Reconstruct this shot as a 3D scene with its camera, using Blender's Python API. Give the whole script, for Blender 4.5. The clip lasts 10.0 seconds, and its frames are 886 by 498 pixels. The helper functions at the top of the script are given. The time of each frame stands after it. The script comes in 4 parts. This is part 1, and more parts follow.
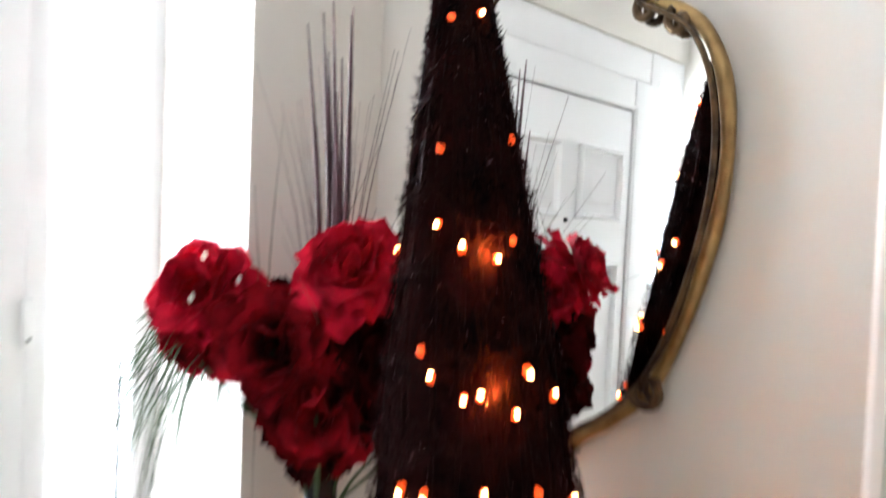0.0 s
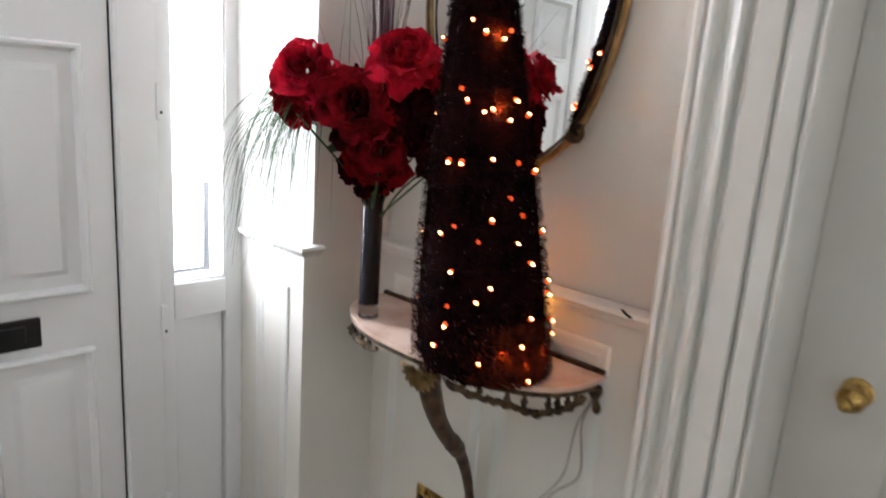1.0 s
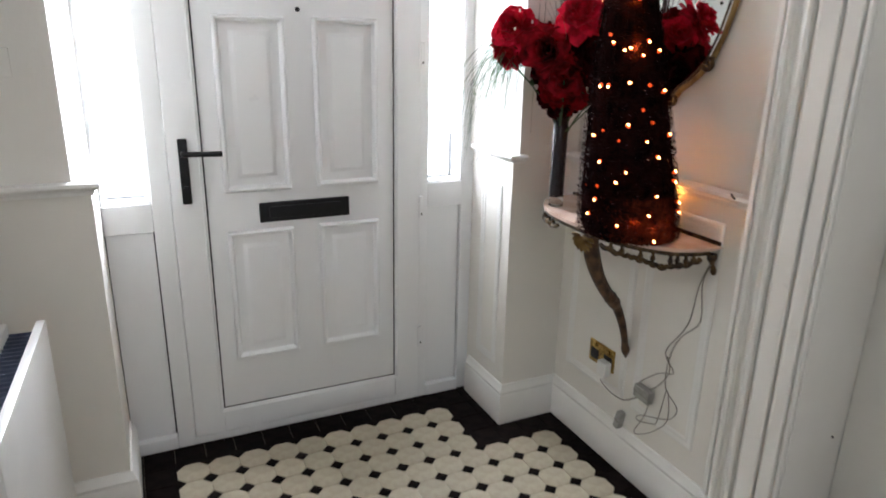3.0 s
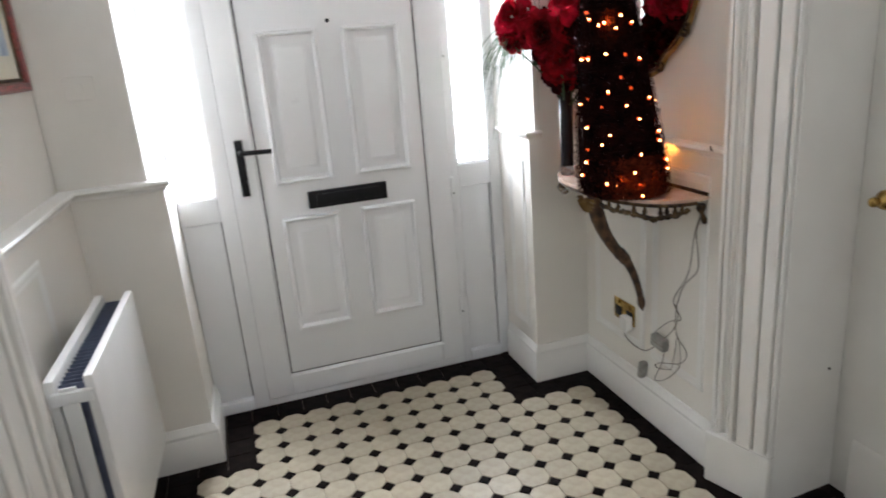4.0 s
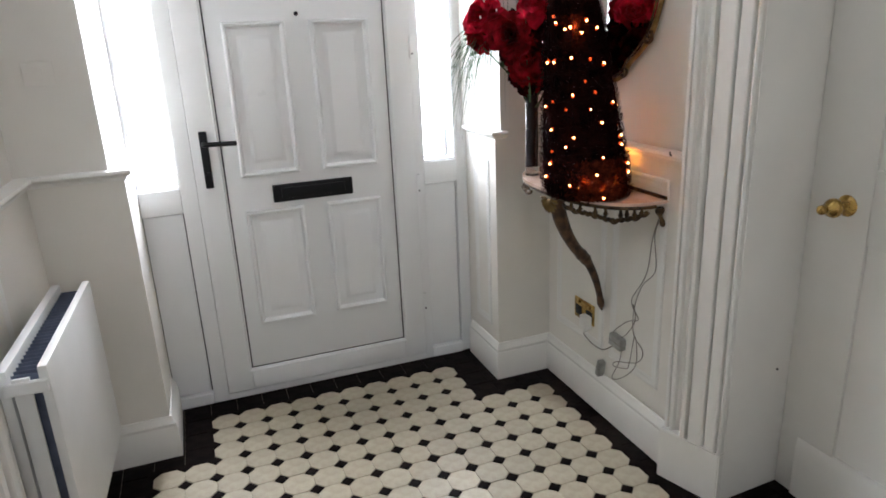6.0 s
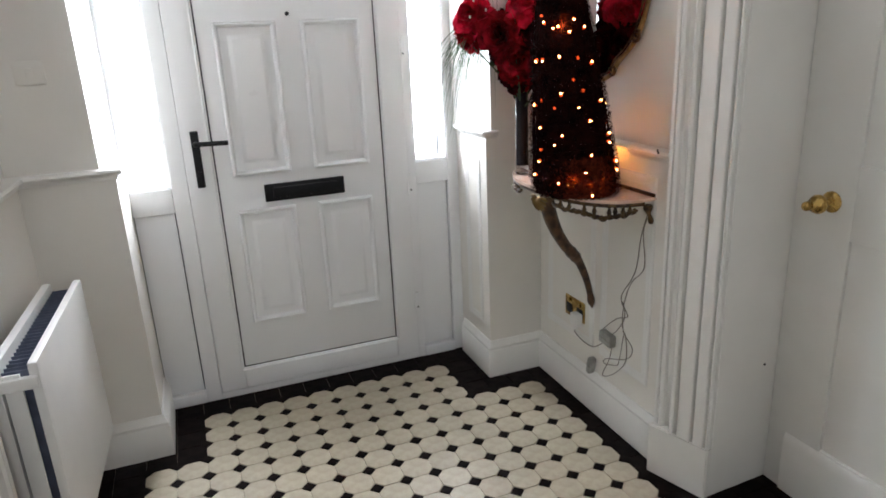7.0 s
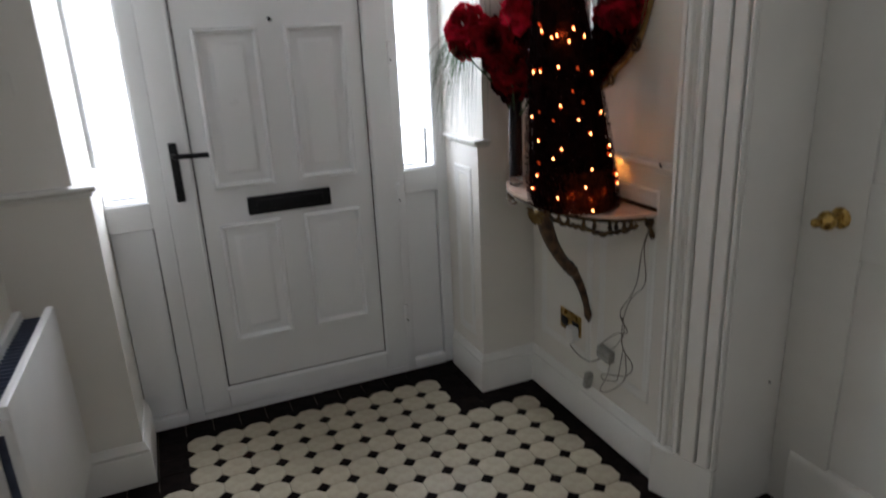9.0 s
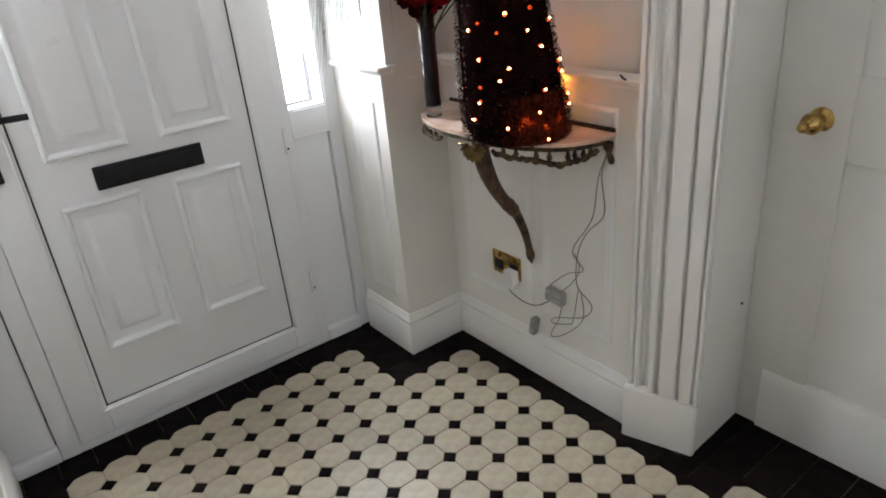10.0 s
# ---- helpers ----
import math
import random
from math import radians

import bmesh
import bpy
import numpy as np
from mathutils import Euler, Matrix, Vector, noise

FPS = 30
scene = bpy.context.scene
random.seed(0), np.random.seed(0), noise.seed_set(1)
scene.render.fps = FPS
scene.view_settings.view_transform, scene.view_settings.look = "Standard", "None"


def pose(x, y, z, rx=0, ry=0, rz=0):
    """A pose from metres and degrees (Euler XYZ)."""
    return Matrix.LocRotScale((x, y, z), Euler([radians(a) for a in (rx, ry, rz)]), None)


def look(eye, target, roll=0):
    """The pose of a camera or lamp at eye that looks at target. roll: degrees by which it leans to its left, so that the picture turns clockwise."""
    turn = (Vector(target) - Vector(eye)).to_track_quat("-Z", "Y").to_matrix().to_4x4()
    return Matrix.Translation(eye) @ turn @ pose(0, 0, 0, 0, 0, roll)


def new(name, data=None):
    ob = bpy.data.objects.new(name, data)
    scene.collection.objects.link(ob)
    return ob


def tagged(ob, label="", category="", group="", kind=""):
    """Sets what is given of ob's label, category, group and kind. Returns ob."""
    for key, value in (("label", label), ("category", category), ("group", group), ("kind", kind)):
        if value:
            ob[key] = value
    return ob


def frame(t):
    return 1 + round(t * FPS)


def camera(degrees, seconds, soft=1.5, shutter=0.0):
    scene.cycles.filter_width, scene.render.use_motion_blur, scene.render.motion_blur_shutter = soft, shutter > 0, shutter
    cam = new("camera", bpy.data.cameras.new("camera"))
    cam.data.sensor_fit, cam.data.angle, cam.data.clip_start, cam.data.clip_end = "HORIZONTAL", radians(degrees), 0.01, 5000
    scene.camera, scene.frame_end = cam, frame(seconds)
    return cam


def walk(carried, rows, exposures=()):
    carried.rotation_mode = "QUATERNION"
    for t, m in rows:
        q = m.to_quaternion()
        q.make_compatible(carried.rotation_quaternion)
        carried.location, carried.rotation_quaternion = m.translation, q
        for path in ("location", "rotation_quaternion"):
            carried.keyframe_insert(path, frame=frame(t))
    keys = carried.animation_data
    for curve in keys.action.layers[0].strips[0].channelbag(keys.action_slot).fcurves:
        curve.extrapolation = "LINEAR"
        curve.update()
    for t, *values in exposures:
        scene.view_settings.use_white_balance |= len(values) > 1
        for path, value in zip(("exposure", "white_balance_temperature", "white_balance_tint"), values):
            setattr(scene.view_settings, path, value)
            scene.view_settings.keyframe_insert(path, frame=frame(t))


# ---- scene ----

cam = camera(67.4, 10.0, soft=1.7, shutter=0.5)
PATH = [
    (0, (-0.182, -1.112, 1.61), (1.132, 0.395, 1.552), 2.2),
    (0.3, (-0.322, -1.22, 1.539), (0.964, 0.3, 1.35), 3.7),
    (0.5, (-0.448, -1.271, 1.5), (0.88, 0.198, 1.217), 4.0),
    (1, (-0.691, -1.466, 1.477), (0.73, -0.13, 1.035), 4.1),
    (1.5, (-0.723, -1.746, 1.468), (0.566, -0.307, 0.952), 3.7),
    (2, (-0.827, -1.912, 1.479), (0.167, -0.257, 0.955), 1.4),
    (2.5, (-0.971, -1.992, 1.475), (-0.143, -0.263, 0.905), 2.6),
    (2.7, (-0.986, -2.026, 1.480), (-0.144, -0.309, 0.890), 2.0),
    (3.8, (-0.865, -2.449, 1.445), (-0.239, -0.654, 0.826), -4.0),
    (4, (-0.853, -2.48, 1.448), (-0.298, -0.652, 0.855), -4.8),
    (4.5, (-0.871, -2.501, 1.468), (-0.401, -0.647, 0.885), -4.9),
    (5, (-0.909, -2.502, 1.449), (-0.289, -0.697, 0.854), -2.2),
    (5.5, (-0.879, -2.495, 1.455), (-0.234, -0.701, 0.849), -2.4),
    (7, (-0.844, -2.519, 1.444), (-0.18, -0.732, 0.841), -2.7),
    (7.5, (-0.856, -2.536, 1.503), (-0.174, -0.679, 1.21), -2.3),
    (8, (-0.867, -2.539, 1.522), (-0.148, -0.686, 1.294), -2.0),
    (8.5, (-0.873, -2.518, 1.522), (-0.14, -0.687, 1.195), -2.2),
    (9, (-0.854, -2.402, 1.487), (-0.13, -0.644, 0.868), -2.7),
    (9.5, (-0.888, -2.143, 1.451), (0.093, -0.594, 0.65), -7.3),
    (10, (-0.9, -1.937, 1.443), (0.167, -0.472, 0.596), -5.3),
]
EXPOSURE = [(t, stops, 5950, 12) for t, stops in (
    (0.0, 0.60), (0.5, 0.21), (1.0, 0.03), (2.0, 0.02), (2.6, 0.08), (4.0, 0.13), (5.5, 0.03), (7.0, 0.03), (7.5, 0.22), (8.0, -0.45),
    (8.5, -0.84), (9.0, -1.07), (9.5, -0.26), (10.0, 0.02))]
walk(cam, [(t, look(eye, target, roll)) for t, eye, target, roll in PATH], EXPOSURE)

# ---- world and lights ----
world = bpy.data.worlds.new("sky")
scene.world = world
world.use_nodes = True
wn = world.node_tree
sky = wn.nodes.new("ShaderNodeTexSky")
sky.sky_type, sky.sun_disc = "NISHITA", False
sky.sun_elevation, sky.sun_rotation = radians(38), radians(200)
wn.links.new(sky.outputs[0], wn.nodes["Background"].inputs[0])
wn.nodes["Background"].inputs[1].default_value = 0.07

sun = new("sun", bpy.data.lights.new("sun", "SUN"))
sun.data.energy, sun.data.angle, sun.data.color = 1.2, radians(12), (1.0, 0.96, 0.9)
sun.matrix_world = look((2, -6, 6), (0, 0, 0))


def area_lamp(name, eye, target, sx, sy, watts, colour):
    lamp = new(name, bpy.data.lights.new(name, "AREA"))
    lamp.data.shape, lamp.data.size, lamp.data.size_y = "RECTANGLE", sx, sy
    lamp.data.energy, lamp.data.color = watts, colour
    lamp.matrix_world = look(eye, target)
    return lamp


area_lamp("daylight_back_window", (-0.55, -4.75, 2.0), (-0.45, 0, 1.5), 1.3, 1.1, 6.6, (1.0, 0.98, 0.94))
area_lamp("daylight_sidelight", (-1.01, 0.345, 1.57), (-1.01, -1.0, 1.53), 0.15, 1.26, 60, (0.965, 0.985, 1.0))
area_lamp("daylight_sidelight", (0.14, 0.345, 1.57), (0.14, -1.0, 1.53), 0.15, 1.26, 27, (0.965, 0.985, 1.0))


# ---- materials ----
def material(name, colour, rough=0.5, metal=0.0, colour2=None, scale=8.0, bump=0.0, bump_scale=60.0, coat=0.0,
             stretch=(1, 1, 1), detail=4.0, random=0.0, mottle=0.25, spec=0.5):
    m = bpy.data.materials.new(name)
    m.use_nodes = True
    nt = m.node_tree
    b = nt.nodes["Principled BSDF"]
    b.inputs["Roughness"].default_value, b.inputs["Metallic"].default_value = rough, metal
    b.inputs["Coat Weight"].default_value = coat
    b.inputs["Specular IOR Level"].default_value = spec
    tc = nt.nodes.new("ShaderNodeTexCoord")
    mp = nt.nodes.new("ShaderNodeMapping")
    mp.inputs["Scale"].default_value = stretch
    nt.links.new(tc.outputs["Object"], mp.inputs[0])
    n1 = nt.nodes.new("ShaderNodeTexNoise")
    n1.inputs["Scale"].default_value, n1.inputs["Detail"].default_value = scale, detail
    nt.links.new(mp.outputs[0], n1.inputs["Vector"])
    ramp = nt.nodes.new("ShaderNodeValToRGB")
    c2 = colour2 or tuple(c * (1 - mottle) for c in colour)
    ramp.color_ramp.elements[0].position, ramp.color_ramp.elements[1].position = 0.35, 0.62
    ramp.color_ramp.elements[0].color, ramp.color_ramp.elements[1].color = (*c2, 1), (*colour, 1)
    nt.links.new(n1.outputs[0], ramp.inputs[0])
    out = ramp.outputs[0]
    if random:
        info = nt.nodes.new("ShaderNodeObjectInfo")
        hsv = nt.nodes.new("ShaderNodeHueSaturation")
        mr = nt.nodes.new("ShaderNodeMapRange")
        mr.inputs[3].default_value, mr.inputs[4].default_value = 1 - random, 1 + random
        nt.links.new(info.outputs["Random"], mr.inputs[0])
        nt.links.new(mr.outputs[0], hsv.inputs["Value"])
        nt.links.new(out, hsv.inputs["Color"])
        out = hsv.outputs[0]
    nt.links.new(out, b.inputs["Base Color"])
    rr = nt.nodes.new("ShaderNodeMapRange")
    rr.inputs[3].default_value, rr.inputs[4].default_value = rough * 0.8, min(1, rough * 1.25)
    nt.links.new(n1.outputs[0], rr.inputs[0])
    nt.links.new(rr.outputs[0], b.inputs["Roughness"])
    if bump:
        n2 = nt.nodes.new("ShaderNodeTexNoise")
        n2.inputs["Scale"].default_value, n2.inputs["Detail"].default_value = bump_scale, 5
        nt.links.new(mp.outputs[0], n2.inputs["Vector"])
        bp = nt.nodes.new("ShaderNodeBump")
        bp.inputs["Strength"].default_value, bp.inputs["Distance"].default_value = bump, 0.004
        nt.links.new(n2.outputs[0], bp.inputs["Height"])
        nt.links.new(bp.outputs[0], b.inputs["Normal"])
    return m


def glow(name, colour, strength):
    m = bpy.data.materials.new(name)
    m.use_nodes = True
    b = m.node_tree.nodes["Principled BSDF"]
    b.inputs["Base Color"].default_value = (*colour, 1)
    b.inputs["Emission Color"].default_value = (*colour, 1)
    b.inputs["Emission Strength"].default_value = strength
    return m


CREAM = material("cream_wall_paint", (0.76, 0.73, 0.67), 0.55, mottle=0.04, scale=3, bump=0.12, bump_scale=90)
GLOSS = material("white_gloss_paint", (0.79, 0.775, 0.735), 0.3, mottle=0.04, scale=5, bump=0.06, bump_scale=40)
UPVC = material("white_upvc", (0.86, 0.865, 0.865), 0.3, mottle=0.012, scale=6, bump=0.03, bump_scale=25)
GASKET = material("dark_rubber_gasket", (0.05, 0.05, 0.055), 0.6)
CEILING = material("ceiling_white", (0.8, 0.8, 0.78), 0.7, mottle=0.03)
BLACK_METAL = material("black_painted_metal", (0.010, 0.010, 0.011), 0.4, mottle=0.3, scale=60, spec=0.25)
BRASS = material("polished_brass", (0.58, 0.39, 0.12), 0.26, 1.0, (0.30, 0.18, 0.05), scale=35)
GILT = material("antique_bronze_gilt", (0.12, 0.075, 0.034), 0.42, 0.7, (0.018, 0.011, 0.007), scale=38, bump=0.5, bump_scale=140)
GILT_LIGHT = material("worn_gold_leaf", (0.36, 0.24, 0.10), 0.38, 0.85, (0.20, 0.125, 0.05), scale=30, bump=0.25, bump_scale=130)
WOOD_LEG = material("bronzed_carved_wood", (0.12, 0.064, 0.03), 0.42, 0.25, (0.032, 0.017, 0.010), scale=30, bump=0.5, bump_scale=90)
MARBLE = material("pale_pink_marble", (0.66, 0.50, 0.41), 0.22, 0.0, (0.48, 0.32, 0.24), scale=9, coat=0.3, detail=8)
TILE_WHITE = material("cream_floor_tile", (0.41, 0.36, 0.265), 0.36, 0.0, (0.345, 0.295, 0.21), scale=32, bump=0.08, random=0.05)
TILE_BLACK = material("black_floor_tile", (0.005, 0.0035, 0.003), 0.42, 0.0, (0.011, 0.007, 0.006), scale=20, bump=0.08, random=0.25, spec=0.035)
GROUT = material("buff_grout", (0.27, 0.235, 0.165), 0.85, bump=0.3, bump_scale=200)
RAD_WHITE = material("white_radiator_enamel", (0.68, 0.67, 0.645), 0.3, mottle=0.05)
RAD_FIN = material("radiator_fin_steel", (0.10, 0.115, 0.17), 0.45, 0.2, scale=30)
FRAME_RED = material("red_brown_picture_frame", (0.26, 0.035, 0.03), 0.3, 0.0, (0.08, 0.016, 0.014), scale=20, stretch=(1, 8, 8), coat=0.3)
MOUNT = material("cream_picture_mount", (0.68, 0.64, 0.52), 0.8, mottle=0.06)
PAINTING = material("blue_grey_watercolour", (0.50, 0.55, 0.58), 0.5, 0.0, (0.10, 0.17, 0.28), scale=9, detail=6)
TINSEL = material("purple_black_tinsel", (0.018, 0.0052, 0.0050), 0.4, 0.0, (0.003, 0.002, 0.0025), scale=26, spec=0.0)
# tinsel reddened so that its colour carries the bulbs' glow
GLOW_TINSEL = material("glow_red_tinsel", (0.085, 0.018, 0.008), 0.5, 0.0, (0.025, 0.006, 0.004), scale=60, spec=0.0)
FLECK = material("silver_purple_tinsel_fleck", (0.15, 0.12, 0.15), 0.35, 1.0, (0.08, 0.02, 0.018), scale=40)
WICKER = material("dark_brown_wicker", (0.014, 0.0045, 0.003), 0.7, 0.0, (0.004, 0.002, 0.002), scale=50, bump=0.6, bump_scale=120, spec=0.03)
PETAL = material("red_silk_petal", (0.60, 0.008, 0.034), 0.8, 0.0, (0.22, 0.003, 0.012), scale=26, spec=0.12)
# the same red petal with the bouquet's shade put into its colour, two depths
PETAL_HALF_SHADE = material("half_shade_red_silk_petal", (0.30, 0.005, 0.013), 0.8, 0.0, (0.06, 0.0015, 0.004), scale=22, spec=0.08)
PETAL_FULL_SHADE = material("full_shade_red_silk_petal", (0.050, 0.0025, 0.005), 0.8, 0.0, (0.014, 0.001, 0.002), scale=26, spec=0.05)
LEAF = material("green_silk_leaf", (0.035, 0.09, 0.025), 0.55, 0.0, (0.016, 0.045, 0.014), scale=30)
GRASS = material("fine_green_grass", (0.045, 0.085, 0.03), 0.6, 0.0, (0.03, 0.06, 0.02), scale=12)
SPIKE = material("purple_brown_reed", (0.075, 0.022, 0.032), 0.6, 0.0, (0.035, 0.012, 0.018), scale=20)
BLACK_GLASS = material("black_glazed_vase", (0.008, 0.007, 0.009), 0.2, 0.0, (0.022, 0.019, 0.023), scale=30, stretch=(1, 1, 0.12), spec=0.28)
WHITE_PLASTIC = material("white_plastic", (0.76, 0.75, 0.72), 0.35, mottle=0.04)
CABLE = material("grey_brown_cable", (0.20, 0.17, 0.14), 0.5)
GREY_PLASTIC = material("grey_clear_plastic", (0.33, 0.32, 0.29), 0.3, mottle=0.25, scale=30)
# emission on the cap stands in for the orange halo round each bulb
BULB = glow("amber_halo_cap", (1.0, 0.085, 0.006), 1.1)
FILAMENT = glow("lit_filament", (1.0, 0.27, 0.07), 38.0)
BACKDROP = glow("bright_outdoor_haze", (0.95, 0.98, 1.0), 3.2)
PAVING = material("outdoor_paving", (0.42, 0.41, 0.39), 0.8, bump=0.3)

glass = bpy.data.materials.new("clear_glass")
glass.use_nodes = True
gb = glass.node_tree.nodes["Principled BSDF"]
gb.inputs["Transmission Weight"].default_value, gb.inputs["Roughness"].default_value, gb.inputs["IOR"].default_value = 1.0, 0.02, 1.45
MIRROR = bpy.data.materials.new("mirror_silver")
MIRROR.use_nodes = True
mb = MIRROR.node_tree.nodes["Principled BSDF"]
mb.inputs["Metallic"].default_value, mb.inputs["Roughness"].default_value = 1.0, 0.02
mb.inputs["Base Color"].default_value = (0.9, 0.92, 0.91, 1)


# ---- building helpers ----
def mesh_of(name, bm, mat, smooth=False):
    me = bpy.data.meshes.new(name)
    bmesh.ops.recalc_face_normals(bm, faces=bm.faces)
    bm.to_mesh(me)
    bm.free()
    me.materials.append(mat)
    if smooth:
        for p in me.polygons:
            p.use_smooth = True
        me.set_sharp_from_angle(angle=radians(38))
    return me


def part(name, bm, mat, parent, label="", smooth=True):
    ob = new(name, mesh_of(name, bm, mat, smooth))
    ob.parent = parent
    if label:
        ob["label"] = label
    return ob


def setting(name, bm, mat, label, category, smooth=False):
    return tagged(new(name, mesh_of(name, bm, mat, smooth)), label, category, kind="structure")


def empty(name, label, category, at=(0, 0, 0), group="", kind=""):
    ob = new(name)
    ob.empty_display_size = 0.05
    ob.location = at
    return tagged(ob, label, category, group, kind)


def box(bm, x0, x1, y0, y1, z0, z1, bevel=0.0, m=None):
    r = bmesh.ops.create_cube(bm, size=1.0, matrix=Matrix.LocRotScale(
        ((x0 + x1) / 2, (y0 + y1) / 2, (z0 + z1) / 2), None, (abs(x1 - x0), abs(y1 - y0), abs(z1 - z0))))
    vs = r["verts"]
    if bevel:
        es = list({e for v in vs for e in v.link_edges})
        out = bmesh.ops.bevel(bm, geom=es, offset=bevel, segments=2, profile=0.6, affect="EDGES")
        vs = list({v for f in out["faces"] for v in f.verts} | {v for v in vs if v.is_valid})
    if m is not None:
        bmesh.ops.transform(bm, matrix=m, verts=vs)
    return bm


def boxed(*a, **k):
    return box(bmesh.new(), *a, **k)


def sweep(path, profile, bm=None):
    """Runs a profile of (distance to the right of the path, height) along a plan line, with mitred corners."""
    bm = bm or bmesh.new()
    pts = [Vector((p[0], p[1])) for p in path]
    rings = []
    for i, p in enumerate(pts):
        d0 = (p - pts[i - 1]).normalized() if i else None
        d1 = (pts[i + 1] - p).normalized() if i < len(pts) - 1 else None
        a, b = d0 or d1, d1 or d0
        na, nb = Vector((a.y, -a.x)), Vector((b.y, -b.x))
        n = (na + nb).normalized()
        n = n / max(0.3, n.dot(na))
        rings.append([bm.verts.new((p.x + n.x * o, p.y + n.y * o, z)) for o, z in profile])
    k = len(profile)
    for r0, r1 in zip(rings, rings[1:]):
        for j in range(k):
            bm.faces.new((r0[j], r0[(j + 1) % k], r1[(j + 1) % k], r1[j]))
    bm.faces.new(rings[0])
    bm.faces.new(rings[-1][::-1])
    return bm


def prism(bm, outline, z0, z1):
    """An upright solid over a plan outline."""
    lo = [bm.verts.new((x, y, z0)) for x, y in outline]
    hi = [bm.verts.new((x, y, z1)) for x, y in outline]
    n = len(outline)
    for i in range(n):
        bm.faces.new((lo[i], lo[(i + 1) % n], hi[(i + 1) % n], hi[i]))
    bm.faces.new(hi)
    bm.faces.new(lo[::-1])
    return bm


def smooth_line(points, steps=8):
    """A Catmull-Rom line through a few points."""
    p = [Vector(q) for q in points]
    p = [2 * p[0] - p[1]] + p + [2 * p[-1] - p[-2]]
    out = []
    for i in range(1, len(p) - 2):
        for s in range(steps):
            t = s / steps
            out.append(0.5 * (2 * p[i] + (p[i + 1] - p[i - 1]) * t + (2 * p[i - 1] - 5 * p[i] + 4 * p[i + 1] - p[i + 2]) * t * t
                              + (3 * p[i] - p[i - 1] - 3 * p[i + 1] + p[i + 2]) * t ** 3))
    out.append(p[-2])
    return out


def tube(bm, line, radius, sides=8, flat=1.0):
    """A round bar along a line; radius may be a number or a function of 0..1."""
    line = [Vector(q) for q in line]
    n = len(line)
    up = Vector((0.13, 0.21, 0.97)).normalized()
    rings = []
    for i, p in enumerate(line):
        d = (line[min(i + 1, n - 1)] - line[max(i - 1, 0)])
        d = d.normalized() if d.length > 1e-9 else Vector((0, 0, 1))
        a = up - d * up.dot(d)
        if a.length < 0.05:
            a = Vector((1, 0, 0)) - d * d.x
        a.normalize()
        b = d.cross(a)
        up = a
        r = radius(i / (n - 1)) if callable(radius) else radius
        rings.append([bm.verts.new(p + a * (r * math.cos(2 * math.pi * j / sides)) + b * (r * flat * math.sin(2 * math.pi * j / sides)))
                      for j in range(sides)])
    for r0, r1 in zip(rings, rings[1:]):
        for j in range(sides):
            bm.faces.new((r0[j], r0[(j + 1) % sides], r1[(j + 1) % sides], r1[j]))
    bm.faces.new(rings[0][::-1])
    bm.faces.new(rings[-1])
    return bm


def lathe(bm, profile, at=(0, 0, 0), sides=24, m=None):
    """Turns (radius, height) pairs round the z axis."""
    at = Vector(at)
    rings = []
    vs = []
    for r, z in profile:
        ring = [bm.verts.new((max(r, 1e-4) * math.cos(2 * math.pi * j / sides), max(r, 1e-4) * math.sin(2 * math.pi * j / sides), z))
                for j in range(sides)]
        rings.append(ring)
        vs += ring
    for r0, r1 in zip(rings, rings[1:]):
        for j in range(sides):
            bm.faces.new((r0[j], r0[(j + 1) % sides], r1[(j + 1) % sides], r1[j]))
    bm.faces.new(rings[0][::-1])
    bm.faces.new(rings[-1])
    bmesh.ops.transform(bm, matrix=Matrix.Translation(at) @ (m or Matrix()), verts=vs)
    return bm


def frame_moulding(w, h, profile, bm=None):
    """A mitred frame in the local x-z plane, w by h, proud towards -y. profile: (distance inwards from the outer edge, proud)."""
    bm = bm or bmesh.new()
    k = len(profile)
    rings = []
    for sx, sz in ((0, 0), (1, 0), (1, 1), (0, 1)):
        rings.append([bm.verts.new((d if not sx else w - d, -p, d if not sz else h - d)) for d, p in profile])
    for i in range(4):
        r0, r1 = rings[i], rings[(i + 1) % 4]
        for j in range(k - 1):
            bm.faces.new((r0[j], r1[j], r1[j + 1], r0[j + 1]))
    return bm


def moved(bm, m):
    bmesh.ops.transform(bm, matrix=m, verts=bm.verts)
    return bm


# ---- the hall's structure ----
PIER = -0.084         # front of the pier right of the door
FACE = 0.225          # face of the front door's frame
X_R, X_L = 0.515, -1.375   # panelled lower walls
TOP = 2.62
DADO = 1.085
H_SKIRT = 0.165

# floor bed and ceiling
setting("floor", boxed(-2.2, 1.4, -5.0, 0.42, -0.2, -0.004), GROUT, "hall floor bed of grey grout under patterned tiles", "floor")
setting("ceiling", boxed(-2.2, 1.4, -5.0, 0.42, TOP, TOP + 0.15), CEILING, "plain white painted hall ceiling", "ceiling")

# right side: pier beside the door, wall, return and the recess with the inner door
setting("wall_pier_right_lower", boxed(0.265, 0.9, PIER, 0.42, -0.1, DADO - 0.02), CREAM, "cream painted lower pier beside the front door", "wall")
# splayed over the jamb so its bright face stands in for window bloom
bm = bmesh.new()
prism(bm, [(0.29, PIER), (0.9, PIER), (0.9, 0.2265), (0.252, 0.2265)], DADO - 0.02, TOP)
box(bm, 0.2925, 0.9, 0.2268, 0.42, DADO - 0.02, TOP)
setting("wall_pier_right_upper", bm, CREAM, "cream painted reveal above the ledge", "wall")
setting("wall_right_lower", boxed(X_R, 0.9, -1.0, PIER, -0.1, DADO - 0.01), CREAM, "cream panelled lower wall below the dado", "wall")
